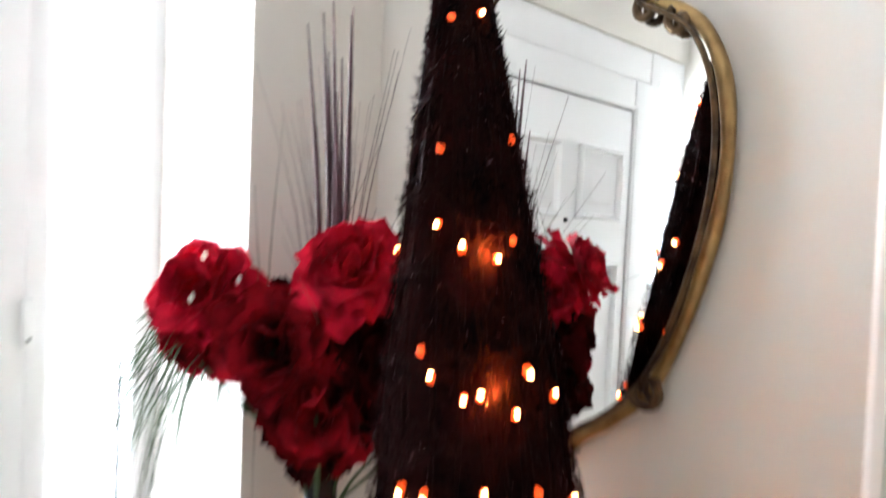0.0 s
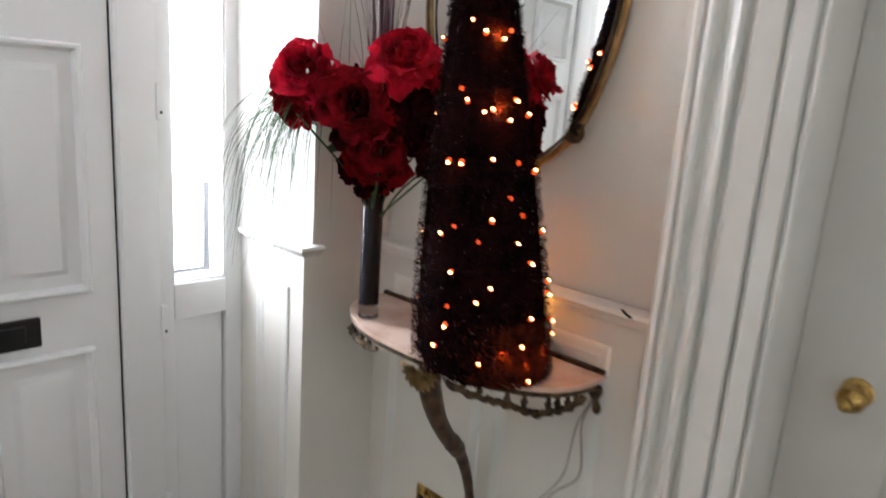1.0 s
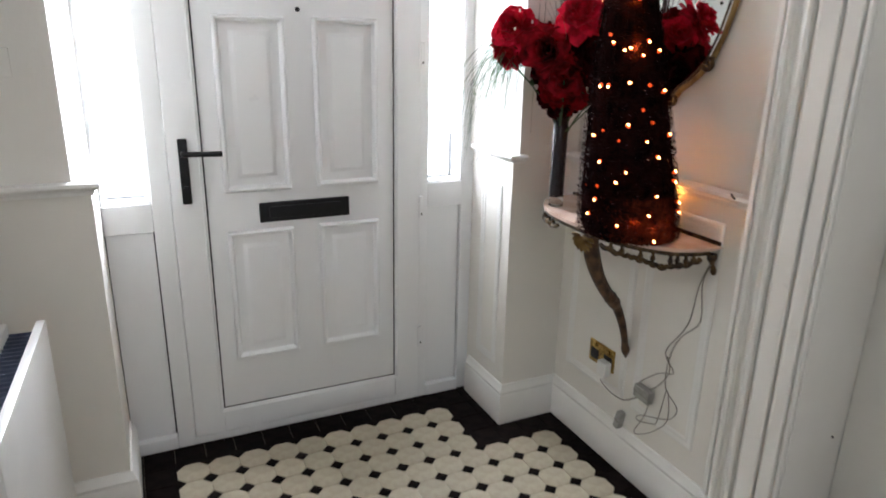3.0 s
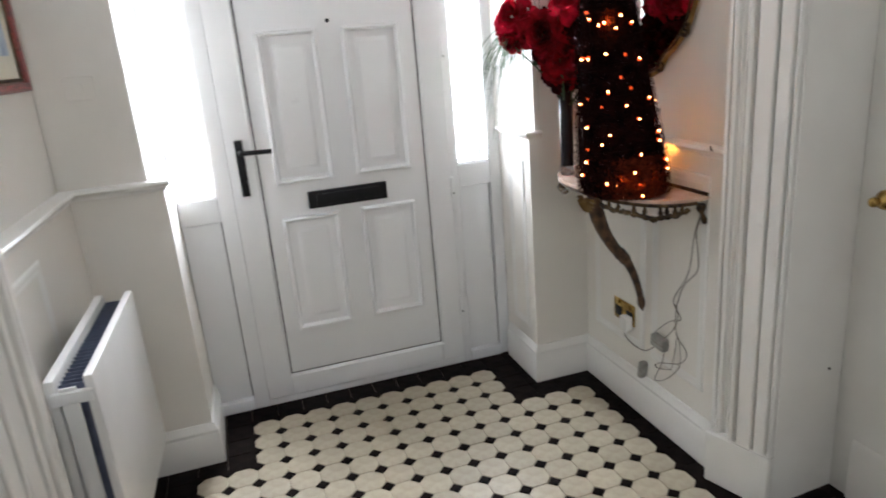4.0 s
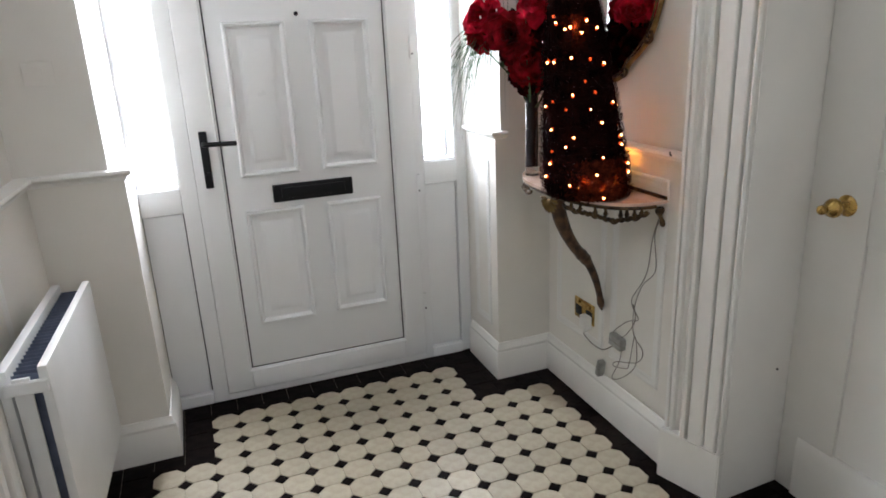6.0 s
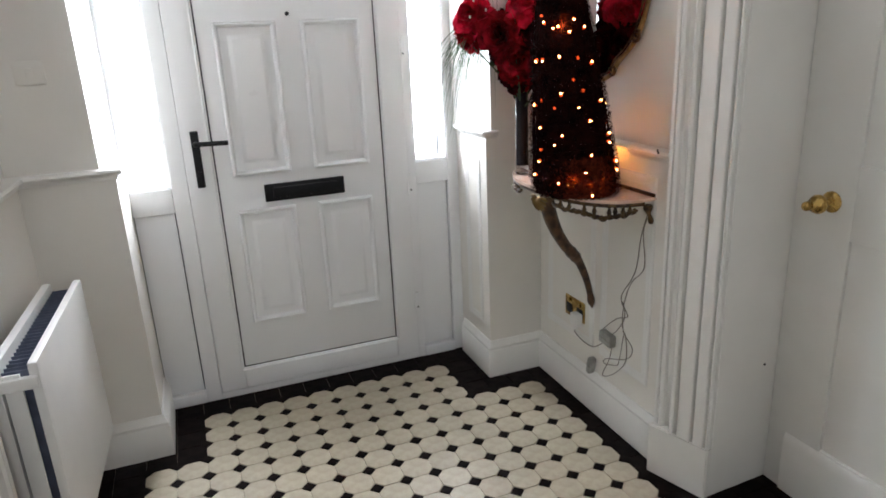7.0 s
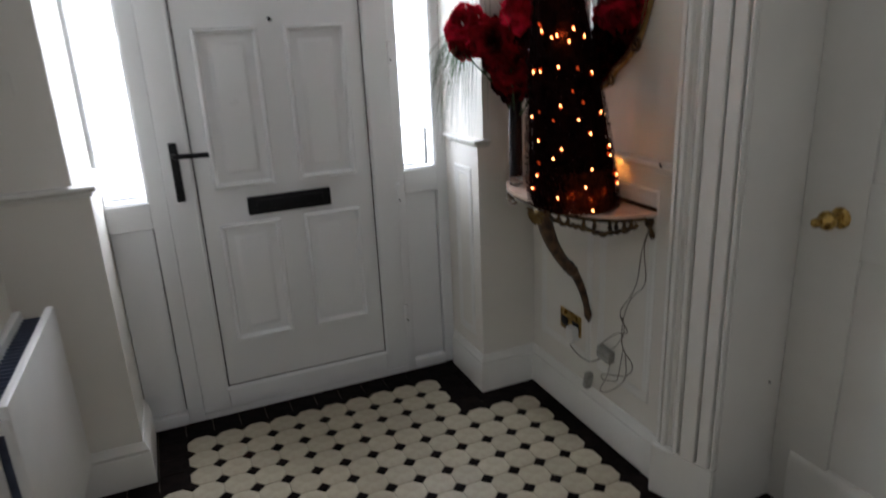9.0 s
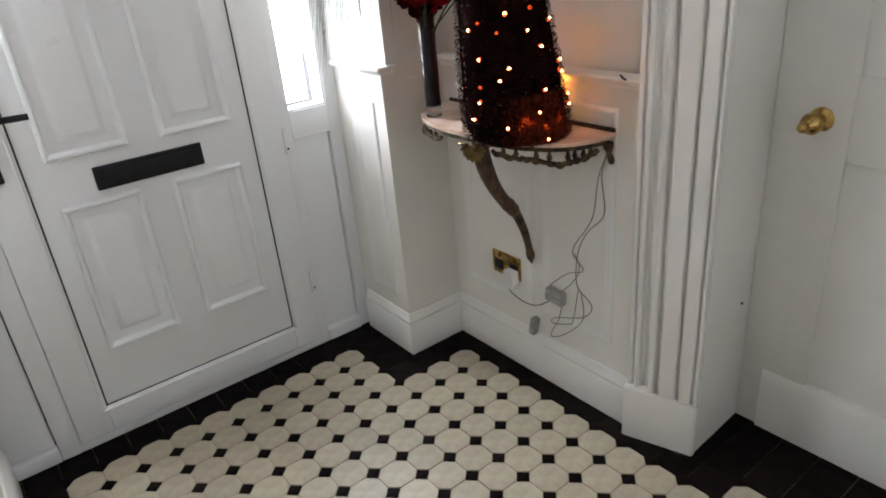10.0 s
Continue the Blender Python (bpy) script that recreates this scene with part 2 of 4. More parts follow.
setting("wall_right_upper", boxed(X_R + 0.03, 0.9, -1.0, PIER, DADO - 0.01, TOP), CREAM, "cream painted wall above the dado", "wall")
P0, P1 = Vector((0.478, -0.925)), Vector((0.540, -1.125))
bm = bmesh.new()
prism(bm, [(0.535, -0.93), (P1.x + 0.004, P1.y), (0.79, -1.112), (0.9, -1.112), (0.9, -0.93)], -0.1, TOP)
setting("wall_return_right", bm, GLOSS, "white gloss return of the inner doorway", "wall")
setting("wall_recess_right", boxed(0.835, 0.95, -2.0, -1.0, -0.1, TOP), CREAM, "cream wall round the inner door", "wall")
setting("wall_right_near", boxed(0.505, 0.95, -5.0, -2.0, -0.1, TOP), CREAM, "cream hall wall", "wall")

# left side
setting("wall_pier_left_lower", boxed(-1.9, -1.088, -0.105, 0.42, -0.1, DADO - 0.02), CREAM, "cream painted lower pier beside the front door", "wall")
# splay hides the jamb; the lit reveal imitates bloom from the pane
bm = bmesh.new()
prism(bm, [(-1.9, -0.092), (-1.132, -0.092), (-1.098, 0.2265), (-1.9, 0.2265)], DADO - 0.02, TOP)
box(bm, -1.9, -1.1355, 0.2268, 0.42, DADO - 0.02, TOP)
setting("wall_pier_left_upper", bm, CREAM, "cream painted reveal above the ledge", "wall")
LEFT = pose(-1.372, -0.1, 0, 0, 0, -2.0)     # the left wall leans a little off the square
LM = LEFT
bm = moved(boxed(-0.5, 0.0, -0.95, 0.0, -0.1, DADO - 0.01), LM)
setting("wall_left_lower", bm, CREAM, "cream panelled lower wall behind the radiator", "wall")
bm = moved(boxed(-0.5, -0.03, -0.95, 0.0, DADO - 0.01, TOP), LM)
setting("wall_left_upper", bm, CREAM, "cream painted wall above the dado", "wall")
L0, L1 = Vector((-1.320, -1.00)), Vector((-1.380, -1.21))
bm = bmesh.new()
prism(bm, [(-1.392, -1.0), (-1.9, -1.0), (-1.9, -1.21), (L1.x - 0.004, L1.y)], -0.1, TOP)
setting("wall_return_left", bm, GLOSS, "white gloss return of the doorway", "wall")
setting("wall_recess_left", boxed(-1.9, -1.64, -2.1, -1.2, -0.1, TOP), CREAM, "cream wall of the recess", "wall")
setting("wall_left_near", boxed(-1.9, -1.4, -5.0, -2.1, -0.1, TOP), CREAM, "cream hall wall", "wall")

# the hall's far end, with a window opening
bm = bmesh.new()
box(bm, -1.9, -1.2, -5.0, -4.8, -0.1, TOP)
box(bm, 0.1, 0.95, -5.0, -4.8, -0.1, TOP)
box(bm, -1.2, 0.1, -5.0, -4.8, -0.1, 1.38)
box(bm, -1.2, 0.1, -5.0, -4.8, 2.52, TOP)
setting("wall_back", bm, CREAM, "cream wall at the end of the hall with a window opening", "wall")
setting("wall_front_head", boxed(-1.2, 0.35, FACE - 0.01, 0.42, 2.30, TOP), CREAM, "cream wall above the front door frame", "wall")

SKIRT = [(0.0, -0.003), (0.022, -0.003), (0.022, 0.118), (0.017, 0.126), (0.019, 0.138), (0.012, 0.150), (0.006, H_SKIRT), (0.0, H_SKIRT)]
RAIL = [(-0.02, DADO - 0.034), (0.006, DADO - 0.034), (0.010, DADO - 0.022), (0.022, DADO - 0.016), (0.026, DADO - 0.008),
        (0.022, DADO), (0.0, DADO + 0.002), (-0.02, DADO + 0.002)]
SILL = [(-0.035, DADO - 0.022), (0.002, DADO - 0.03), (0.010, DADO - 0.018), (0.022, DADO - 0.014), (0.026, DADO - 0.006), (0.022, DADO + 0.001), (-0.035, DADO + 0.002)]
setting("baseboard_right", sweep([(0.267, FACE - 0.02), (0.267, PIER), (X_R, PIER), (X_R, -0.93)], SKIRT), GLOSS,
        "white gloss moulded skirting board", "skirting", True)
lw = [LM @ Vector((0, y, 0)) for y in (-0.92, 0.0)]
setting("baseboard_left", sweep([(lw[0].x, lw[0].y), (lw[1].x, -0.105), (-1.088, -0.105), (-1.088, FACE - 0.02)], SKIRT), GLOSS,
        "white gloss moulded skirting board", "skirting", True)
setting("trim_dado_right", sweep([(X_R, PIER), (X_R, -0.93)], RAIL), GLOSS, "white gloss dado rail", "dado rail", True)
setting("trim_ledge_right", sweep([(0.265, FACE - 0.02), (0.265, PIER), (0.313, PIER)], SILL), GLOSS, "white gloss ledge with a rounded nosing", "ledge", True)
setting("trim_dado_left", sweep([(lw[0].x, lw[0].y), (lw[1].x, -0.105), (-1.088, -0.105), (-1.088, FACE - 0.02)],
        [(-0.05, DADO - 0.034)] + RAIL[1:-1] + [(-0.05, DADO + 0.002)]), GLOSS, "white gloss dado rail and ledge", "dado rail", True)

# raised panel mouldings on the lower walls
MOULD = [(0.0, 0.0), (0.003, 0.0036), (0.008, 0.0050), (0.013, 0.0046), (0.018, 0.0022), (0.022, 0.0020), (0.026, 0.0032), (0.030, 0.0028), (0.036, 0.0)]


def wall_panel(name, m, w, h):
    setting(name, moved(frame_moulding(w, h, MOULD), m), GLOSS, "painted panel moulding on the lower wall", "moulding", True)


wall_panel("trim_panel_right_far", pose(X_R, -0.155, 0.255, 0, 0, -90), 0.35, 0.742)
wall_panel("trim_panel_right_near", pose(X_R, -0.545, 0.255, 0, 0, -90), 0.29, 0.742)
wall_panel("trim_panel_pier", pose(0.265, 0.14, 0.225, 0, 0, -90), 0.16, 0.74)
wall_panel("trim_panel_left", LM @ pose(0, -0.86, 0.245, 0, 0, 90), 0.42, 0.74)

# fluted pilasters: bands and grooves run up the splayed face
FLUTES = [(0.0, 0.0), (0.0, 0.014), (0.004, 0.018), (0.014, 0.018), (0.017, 0.010), (0.021, 0.010), (0.024, 0.022), (0.030, 0.025), (0.037, 0.022),
          (0.041, 0.012), (0.052, 0.008), (0.064, 0.012), (0.068, 0.026), (0.076, 0.031), (0.084, 0.028), (0.088, 0.014), (0.096, 0.014),
          (0.100, 0.028), (0.104, 0.031), (0.146, 0.031), (0.149, 0.028), (0.151, 0.017), (0.156, 0.017), (0.158, 0.028), (0.161, 0.031),
          (0.192, 0.031), (0.195, 0.028), (0.197, 0.019), (0.201, 0.019), (0.204, 0.029), (0.210, 0.031), (0.214, 0.026), (0.214, 0.0)]


def pilaster(name, a, b, side):
    """side 1: the room lies to the right of a -> b."""
    d = (b - a).normalized()
    n = Vector((d.y, -d.x)) * side
    s = (b - a).length / 0.214
    out = [(a.x + d.x * u * s - n.x * 0.018 + n.x * p * 1.3, a.y + d.y * u * s - n.y * 0.018 + n.y * p * 1.3) for u, p in FLUTES]
    root = empty(name, "white gloss fluted pilaster on a plain plinth block", "pilaster", kind="structure")
    bm = bmesh.new()
    prism(bm, out, 0.18, TOP)
    part("shaft", bm, GLOSS, root, smooth=False)
    bm = bmesh.new()
    a2, b2 = a - d * 0.004, b + d * 0.001
    q = [a2 + n * 0.025, b2 + n * 0.022, b2 - n * 0.05, a2 - n * 0.05]
    prism(bm, [(v.x, v.y) for v in q], -0.003, 0.182)
    bmesh.ops.bevel(bm, geom=bm.edges[:], offset=0.004, segments=2, affect="EDGES")
    part("plinth_block", bm, GLOSS, root)
    return root


pilaster("trim_pilaster_right", P0, P1, 1)
pilaster("trim_pilaster_left", L0, L1, -1)


# ---- the front door, its frame and sidelights ----
door_frame = empty("front_door_frame", "white plastic door frame with two narrow sidelights", "door frame", kind="structure")
for name, x0, x1, z0, z1, y in (
        ("jamb", -1.135, -1.088, 0.0, 2.30, FACE + 0.002), ("jamb", 0.216, 0.292, 0.0, 2.30, FACE + 0.002),
        ("mullion", -0.935, -0.8725, 0.0, 2.30, FACE - 0.004), ("mullion", 0.0275, 0.064, 0.0, 2.30, FACE - 0.004),
        ("head_rail", -1.088, -0.935, 2.2, 2.30, FACE + 0.002), ("head_rail", 0.064, 0.216, 2.2, 2.30, FACE + 0.002),
        ("head_rail", -0.875, 0.03, 2.185, 2.30, FACE + 0.002),
        ("mid_rail", -1.088, -0.935, 0.838, 0.938, FACE - 0.002), ("mid_rail", 0.064, 0.216, 0.838, 0.938, FACE - 0.002),
        ("bottom_rail", -1.088, -0.935, 0.0, 0.05, FACE - 0.006), ("bottom_rail", 0.064, 0.216, 0.0, 0.05, FACE - 0.006),
        ("threshold", -0.875, 0.03, 0.0, 0.03, FACE - 0.004)):
    part(name, boxed(x0, x1, y, 0.33, z0, z1, bevel=0.006), UPVC, door_frame)
# unseen strips added behind the sash gaps to stop daylight leaking through
for x0, x1, z0, z1 in ((-0.905, -0.850, 0.0, 2.25), (0.004, 0.055, 0.0, 2.25), (-0.850, 0.004, 2.150, 2.25), (-0.850, 0.004, 0.0, 0.06)):
    part("gap_backing", boxed(x0, x1, 0.302, 0.335, z0, z1), UPVC, door_frame)
for x0, x1 in ((-1.088, -0.935), (0.064, 0.216)):
    # lower infill panel with a dark gasket line, bead and pane above
    part("gasket", boxed(x0, x1, FACE + 0.030, FACE + 0.040, 0.05, 0.838), GASKET, door_frame)
    part("infill_panel", boxed(x0 + 0.0025, x1 - 0.0045, FACE + 0.018, FACE + 0.06, 0.053, 0.834, bevel=0.002), UPVC, door_frame)
    bm = frame_moulding(x1 - x0, 1.262, [(0.0, 0.0), (0.0, 0.028), (0.006, 0.028), (0.014, 0.006), (0.014, 0.0)])
    part("glazing_bead", moved(bm, pose(x0, FACE + 0.034, 0.938)), UPVC, door_frame)
    pane = part("pane", boxed(x0 + 0.004, x1 - 0.004, FACE + 0.040, FACE + 0.046, 0.942, 2.197), glass, door_frame)
    pane.visible_shadow = False
for z in (0.292, 0.846, 1.42):
    hinge = part("hinge", boxed(0.022, 0.040, FACE - 0.02, FACE, z - 0.045, z + 0.045, bevel=0.005), UPVC, door_frame)
    part("hinge_screw", boxed(0.029, 0.035, FACE - 0.0235, FACE - 0.019, z - 0.030, z - 0.023, bevel=0.001), GASKET, hinge)

door = empty("front_door", "closed white six-panel front door with black fittings", "door", (-0.42, FACE, 0.03))
S = Matrix.Translation((0.42, -FACE, -0.03))     # things below are given in hall coordinates


def dpart(name, bm, mat, label="", smooth=True, parent=None):
    ob = part(name, bm, mat, parent or door, label, smooth)
    if parent is None:
        ob.matrix_parent_inverse = S
    return ob


SX0, SX1, SZ0, SZ1 = -0.765, -0.076, 0.130, 2.073
dpart("stile", boxed(-0.872, SX0, FACE - 0.012, 0.30, 0.034, 2.18, bevel=0.006), UPVC)
dpart("stile", boxed(SX1, 0.027, FACE - 0.012, 0.30, 0.034, 2.18, bevel=0.006), UPVC)
dpart("top_rail", boxed(SX0, SX1, FACE - 0.011, 0.30, SZ1, 2.18, bevel=0.005), UPVC)
dpart("bottom_rail", boxed(SX0, SX1, FACE - 0.011, 0.30, 0.034, SZ0, bevel=0.005), UPVC)
dpart("gasket", boxed(SX0 - 0.001, SX1 + 0.001, FACE - 0.0015, FACE + 0.02, SZ0 - 0.001, SZ1 + 0.001), GASKET, "dark gasket line round the door panel")
dpart("door_panel", boxed(SX0 + 0.0055, SX1 - 0.0055, FACE - 0.004, FACE + 0.04, SZ0 + 0.0055, SZ1 - 0.0055, bevel=0.001), UPVC)
bm = frame_moulding(SX1 - SX0 + 0.026, SZ1 - SZ0 + 0.026, [(0.0, 0.0), (0.001, 0.004), (0.004, 0.005), (0.008, 0.001), (0.0122, -0.009)])
dpart("glazing_bead", moved(bm, pose(SX0 - 0.013, FACE - 0.0118, SZ0 - 0.013)), UPVC)
PANEL = [(0.0, 0.0), (0.001, 0.014), (0.006, 0.020), (0.012, 0.019), (0.017, 0.008), (0.020, 0.001), (0.048, 0.001), (0.050, 0.002), (0.062, 0.0125), (0.065, 0.013)]
for x0 in (-0.702, -0.376):
    for z0, z1 in ((0.328, 0.817), (0.958, 1.540), (1.680, 1.918)):
        w, h = 0.232, z1 - z0
        bm = frame_moulding(w, h, PANEL)
        d = PANEL[-1][0]
        bm.faces.new([bm.verts.new((x, -0.013, z)) for x, z in ((d, d), (w - d, d), (w - d, h - d), (d, h - d))])
        bmesh.ops.remove_doubles(bm, verts=bm.verts, dist=0.0002)
        dpart("raised_panel", moved(bm, pose(x0, FACE - 0.0055, z0)), UPVC)
bm = boxed(-0.588, -0.260, FACE - 0.018, FACE - 0.003, 0.842, 0.913, bevel=0.004)
flap = dpart("letterbox", bm, BLACK_METAL, "black metal letterbox plate")
part("flap", boxed(-0.555, -0.293, FACE - 0.023, FACE - 0.016, 0.856, 0.899, bevel=0.003), BLACK_METAL, flap)
bm = boxed(-0.838, -0.808, FACE - 0.024, FACE - 0.010, 0.930, 1.150, bevel=0.005)
handle = dpart("door_handle", bm, BLACK_METAL, "black lever handle on a long plate")
bm = bmesh.new()
tube(bm, smooth_line([(-0.823, FACE - 0.02, 1.103), (-0.823, FACE - 0.055, 1.103), (-0.80, FACE - 0.062, 1.104), (-0.705, FACE - 0.060, 1.101)]), 0.009, 10)
part("lever", bm, BLACK_METAL, handle)
bm = bmesh.new()
lathe(bm, [(0.009, 0), (0.009, 0.006), (0.006, 0.008)], (-0.823, FACE - 0.023, 0.985), 14, pose(0, 0, 0, 90))
part("lock_cylinder", bm, BLACK_METAL, handle)
for z in (1.672, 1.563):
    bm = bmesh.new()
    lathe(bm, [(0.008, 0), (0.008, 0.004), (0.005, 0.008), (0.0, 0.009)], (-0.421, FACE - 0.004, z), 14, pose(0, 0, 0, 90))
    dpart("door_viewer" if z > 1.6 else "screw_cap", bm, BLACK_METAL)

# ---- the inner door in the recess ----
inner = empty("inner_door", "white gloss panelled inner door with a brass knob", "door", (0.80, -1.5, 0.0))
Q = Matrix.Translation((-0.80, 1.5, 0.0))


def ipart(name, bm, mat, label="", parent=None):
    ob = part(name, bm, mat, parent or inner, label)
    if parent is None:
        ob.matrix_parent_inverse = Q
    return ob


ipart("stile", boxed(0.786, 0.834, -1.30, -1.113, 0.0, 2.03, bevel=0.003), GLOSS)
ipart("stile", boxed(0.786, 0.834, -1.90, -1.78, 0.0, 2.03, bevel=0.003), GLOSS)
for z0, z1 in ((0.0, 0.21), (0.868, 1.075), (1.92, 2.03)):
    ipart("rail", boxed(0.7862, 0.834, -1.78, -1.30, z0, z1, bevel=0.003), GLOSS)
ipart("panel", boxed(0.797, 0.834, -1.78, -1.30, 0.21, 0.868), GLOSS)
ipart("panel", boxed(0.797, 0.834, -1.78, -1.30, 1.075, 1.92), GLOSS)
ipart("kick_board", sweep([(0.787, -1.18), (0.787, -1.89)], [(0.0, -0.003), (0.009, -0.003), (0.009, 0.17), (0.007, 0.186), (0.003, 0.202), (0.0, 0.205)]), GLOSS)
bm = bmesh.new()
KN = pose(0.787, -1.232, 0.966, 0, -90, 0)
lathe(bm, [(0.030, 0.0), (0.030, 0.004), (0.026, 0.008), (0.014, 0.012), (0.011, 0.02), (0.011, 0.03), (0.018, 0.036), (0.026, 0.046), (0.027, 0.056),
           (0.022, 0.067), (0.013, 0.073), (0.009, 0.078), (0.010, 0.084), (0.0135, 0.092), (0.0125, 0.100), (0.007, 0.106), (0.0, 0.108)], (0, 0, 0), 24)
ipart("door_knob", moved(bm, KN), BRASS, "polished brass knob")
setting("wall_recess_head", boxed(0.786, 0.84, -2.0, -1.113, 2.04, TOP), CREAM, "cream wall above the inner door", "wall")

# ---- outdoors, seen only as brightness through the sidelights ----
setting("ground", boxed(-30, 30, 0.42, 60, -0.3, -0.15), PAVING, "pale paving outside the front door", "ground")
setting("backdrop", boxed(-14, 14, 9.0, 9.1, -0.15, 9), BACKDROP, "hazy bright daylight beyond the house", "backdrop")

# ---- console table on the right wall ----
TX, TY, TW, TD, TZ = X_R - 0.001, -0.480, 0.356, 0.246, 0.934


def table_edge(a, grow=0.0):
    """The bowed front: a runs from -90 (far end) to 90 (near end)."""
    s, k = math.sin(radians(a)), math.cos(radians(a))
    e = 2 / 2.8
    y = TY - (TW + grow) * math.copysign(abs(s) ** e, s)
    bow = 1 + 0.02 * math.cos(radians(4 * a))
    return Vector((TX - (TD + grow) * abs(k) ** e * bow, y, 0))


table = empty("console_table", "small wall console with pink marble top and gilt scrollwork apron", "console table", (TX, TY, 0))
TM = Matrix.Translation((-TX, -TY, 0))


def tpart(name, bm, mat, label="", parent=None, smooth=True):
    ob = part(name, bm, mat, parent or table, label, smooth)
    if parent is None:
        ob.matrix_parent_inverse = TM
    return ob


ANG = [-90 + 5 * i for i in range(37)]
bm = bmesh.new()
prism(bm, [(v.x, v.y) for v in (table_edge(a) for a in ANG)], TZ - 0.011, TZ)
bmesh.ops.bevel(bm, geom=[e for e in bm.edges if abs(e.verts[0].co.z - e.verts[1].co.z) < 1e-5], offset=0.004, segments=3, affect="EDGES")
tpart("marble_top", bm, MARBLE, "pale pink veined marble top")
bm = bmesh.new()
tube(bm, [table_edge(a, -0.008) + Vector((0, 0, TZ - 0.018)) for a in ANG[1:-1]], 0.007, 8)
tpart("apron_rail", bm, GILT, "dark gilt rail under the marble")


def apron_point(a, drop, out=0.0):
    return table_edge(a, -0.009 + out) + Vector((0, 0, TZ - 0.024 - drop))


def apron_scroll(a0, a1, d0, dip, d1, posts):
    """One pierced length of the apron: a dipping ribbon with knobbed posts up to the rail and a curl at its low point."""
    bm = bmesh.new()
    line = [apron_point(a0 + (a1 - a0) * t, d0 + (d1 - d0) * t + dip * math.sin(math.pi * t) + 0.003 * math.sin(5 * math.pi * t), 0.003 * math.sin(3 * math.pi * t))
            for t in [i / 24 for i in range(25)]]
    tube(bm, line, lambda t: 0.0058 + 0.0026 * math.sin(math.pi * ((2.5 * t) % 1)), 7)
    for t in posts:
        a, d = a0 + (a1 - a0) * t, d0 + (d1 - d0) * t + dip * math.sin(math.pi * t)
        tube(bm, [apron_point(a, d * k) for k in (0.0, 0.3, 0.5, 0.75, 1.0)], lambda t: 0.0046 + 0.0040 * math.exp(-((t - 0.5) / 0.2) ** 2), 7)
    mid = apron_point((a0 + a1) / 2, (d0 + d1) / 2 + dip * 0.8, 0.004)
    spiral = [mid + Vector((0, 0.011 * (1 - 0.8 * t) * math.cos(7 * t), 0.009 * (1 - 0.8 * t) * math.sin(7 * t))) for t in [i / 16 for i in range(17)]]
    tube(bm, spiral, lambda t: 0.0040 * (1 - 0.5 * t), 6)
    tpart("apron_scroll", bm, GILT)


for f in (-1, 1):
    apron_scroll(f * 12, f * 30, 0.012, 0.010, 0.020, (0.35, 0.75))
    apron_scroll(f * 30, f * 44, 0.020, 0.006, 0.026, (0.55,))
    apron_scroll(f * 44, f * 62, 0.026, 0.014, 0.026, (0.12, 0.82))
    apron_scroll(f * 62, f * 80, 0.026, 0.010, 0.010, (0.10, 0.45, 0.75))
for a in (-88, 88):
    v = table_edge(a, -0.012)
    c = Vector((TX - 0.016, v.y, TZ - 0.030))
    bm = bmesh.new()
    tube(bm, smooth_line([c + Vector((-0.008, 0, 0.006)), c + Vector((-0.006, 0, -0.016)), c + Vector((0.002, 0, -0.036)), c + Vector((0.008, 0, -0.058))], 5),
         lambda t: 0.013 * (1 - 0.6 * t) + 0.003 * math.sin(9 * t), 9)
    tube(bm, [c + Vector((-0.012 + 0.011 * (1 - 0.8 * t) * math.cos(7 * t), 0, -0.006 + 0.011 * (1 - 0.8 * t) * math.sin(7 * t))) for t in [i / 14 for i in range(15)]],
         lambda t: 0.0075 * (1 - 0.4 * t), 7)
    tpart("corner_bracket", bm, GILT)
tpart("dark_back_strip", boxed(TX - 0.012, TX - 0.001, TY - TW + 0.004, TY + TW - 0.004, TZ - 0.001, TZ + 0.010, bevel=0.003), GILT, "dark strip along the wall side of the marble")
bm = bmesh.new()
c0 = table_edge(0, -0.004) + Vector((0.002, -0.042, TZ - 0.022))
fan = []
for i in range(9):
    t = i / 8
    row = []
    for k in range(55):
        f = -1 + k / 27
        rip = 0.5 + 0.5 * math.cos(9 * math.pi * f)
        rr = (0.008 + 0.042 * t) * (1 + 0.24 * rip * t)
        row.append(bm.verts.new(c0 + Vector((-0.006 - (0.010 + 0.007 * rip) * math.sin(math.pi * (0.15 + 0.85 * t)), -rr * math.sin(f * 1.5), -rr * math.cos(f * 1.5)))))
    fan.append(row)
for r0, r1 in zip(fan, fan[1:]):
    for k in range(54):
        bm.faces.new((r0[k], r0[k + 1], r1[k + 1], r1[k]))
bmesh.ops.solidify(bm, geom=bm.faces[:], thickness=0.004)
tpart("shell_ornament", bm, GILT_LIGHT, "fan-shaped gold shell ornament")
bm = bmesh.new()
LEGLINE = smooth_line([(0.294, TY - 0.044, 0.905), (0.303, TY - 0.042, 0.848), (0.332, TY - 0.040, 0.775), (0.374, TY - 0.037, 0.708),
                       (0.426, TY - 0.034, 0.648), (0.462, TY - 0.032, 0.580), (0.486, TY - 0.030, 0.507), (0.500, TY - 0.030, 0.436)], 8)


def leg_r(t):
    knee = 0.011 * math.exp(-((t - 0.16) / 0.14) ** 2)
    ring = 0.006 * math.exp(-((t - 0.55) / 0.022) ** 2) + 0.004 * math.exp(-((t - 0.50) / 0.016) ** 2)
    toe = 0.005 * math.exp(-((t - 0.93) / 0.035) ** 2)
    shaft = 0.0245 - 0.007 * t if t < 0.53 else 0.0185 - 0.018 * (t - 0.53)
    return shaft + knee * 0.5 + ring + toe - (0.008 * max(0, (t - 0.96) / 0.04))


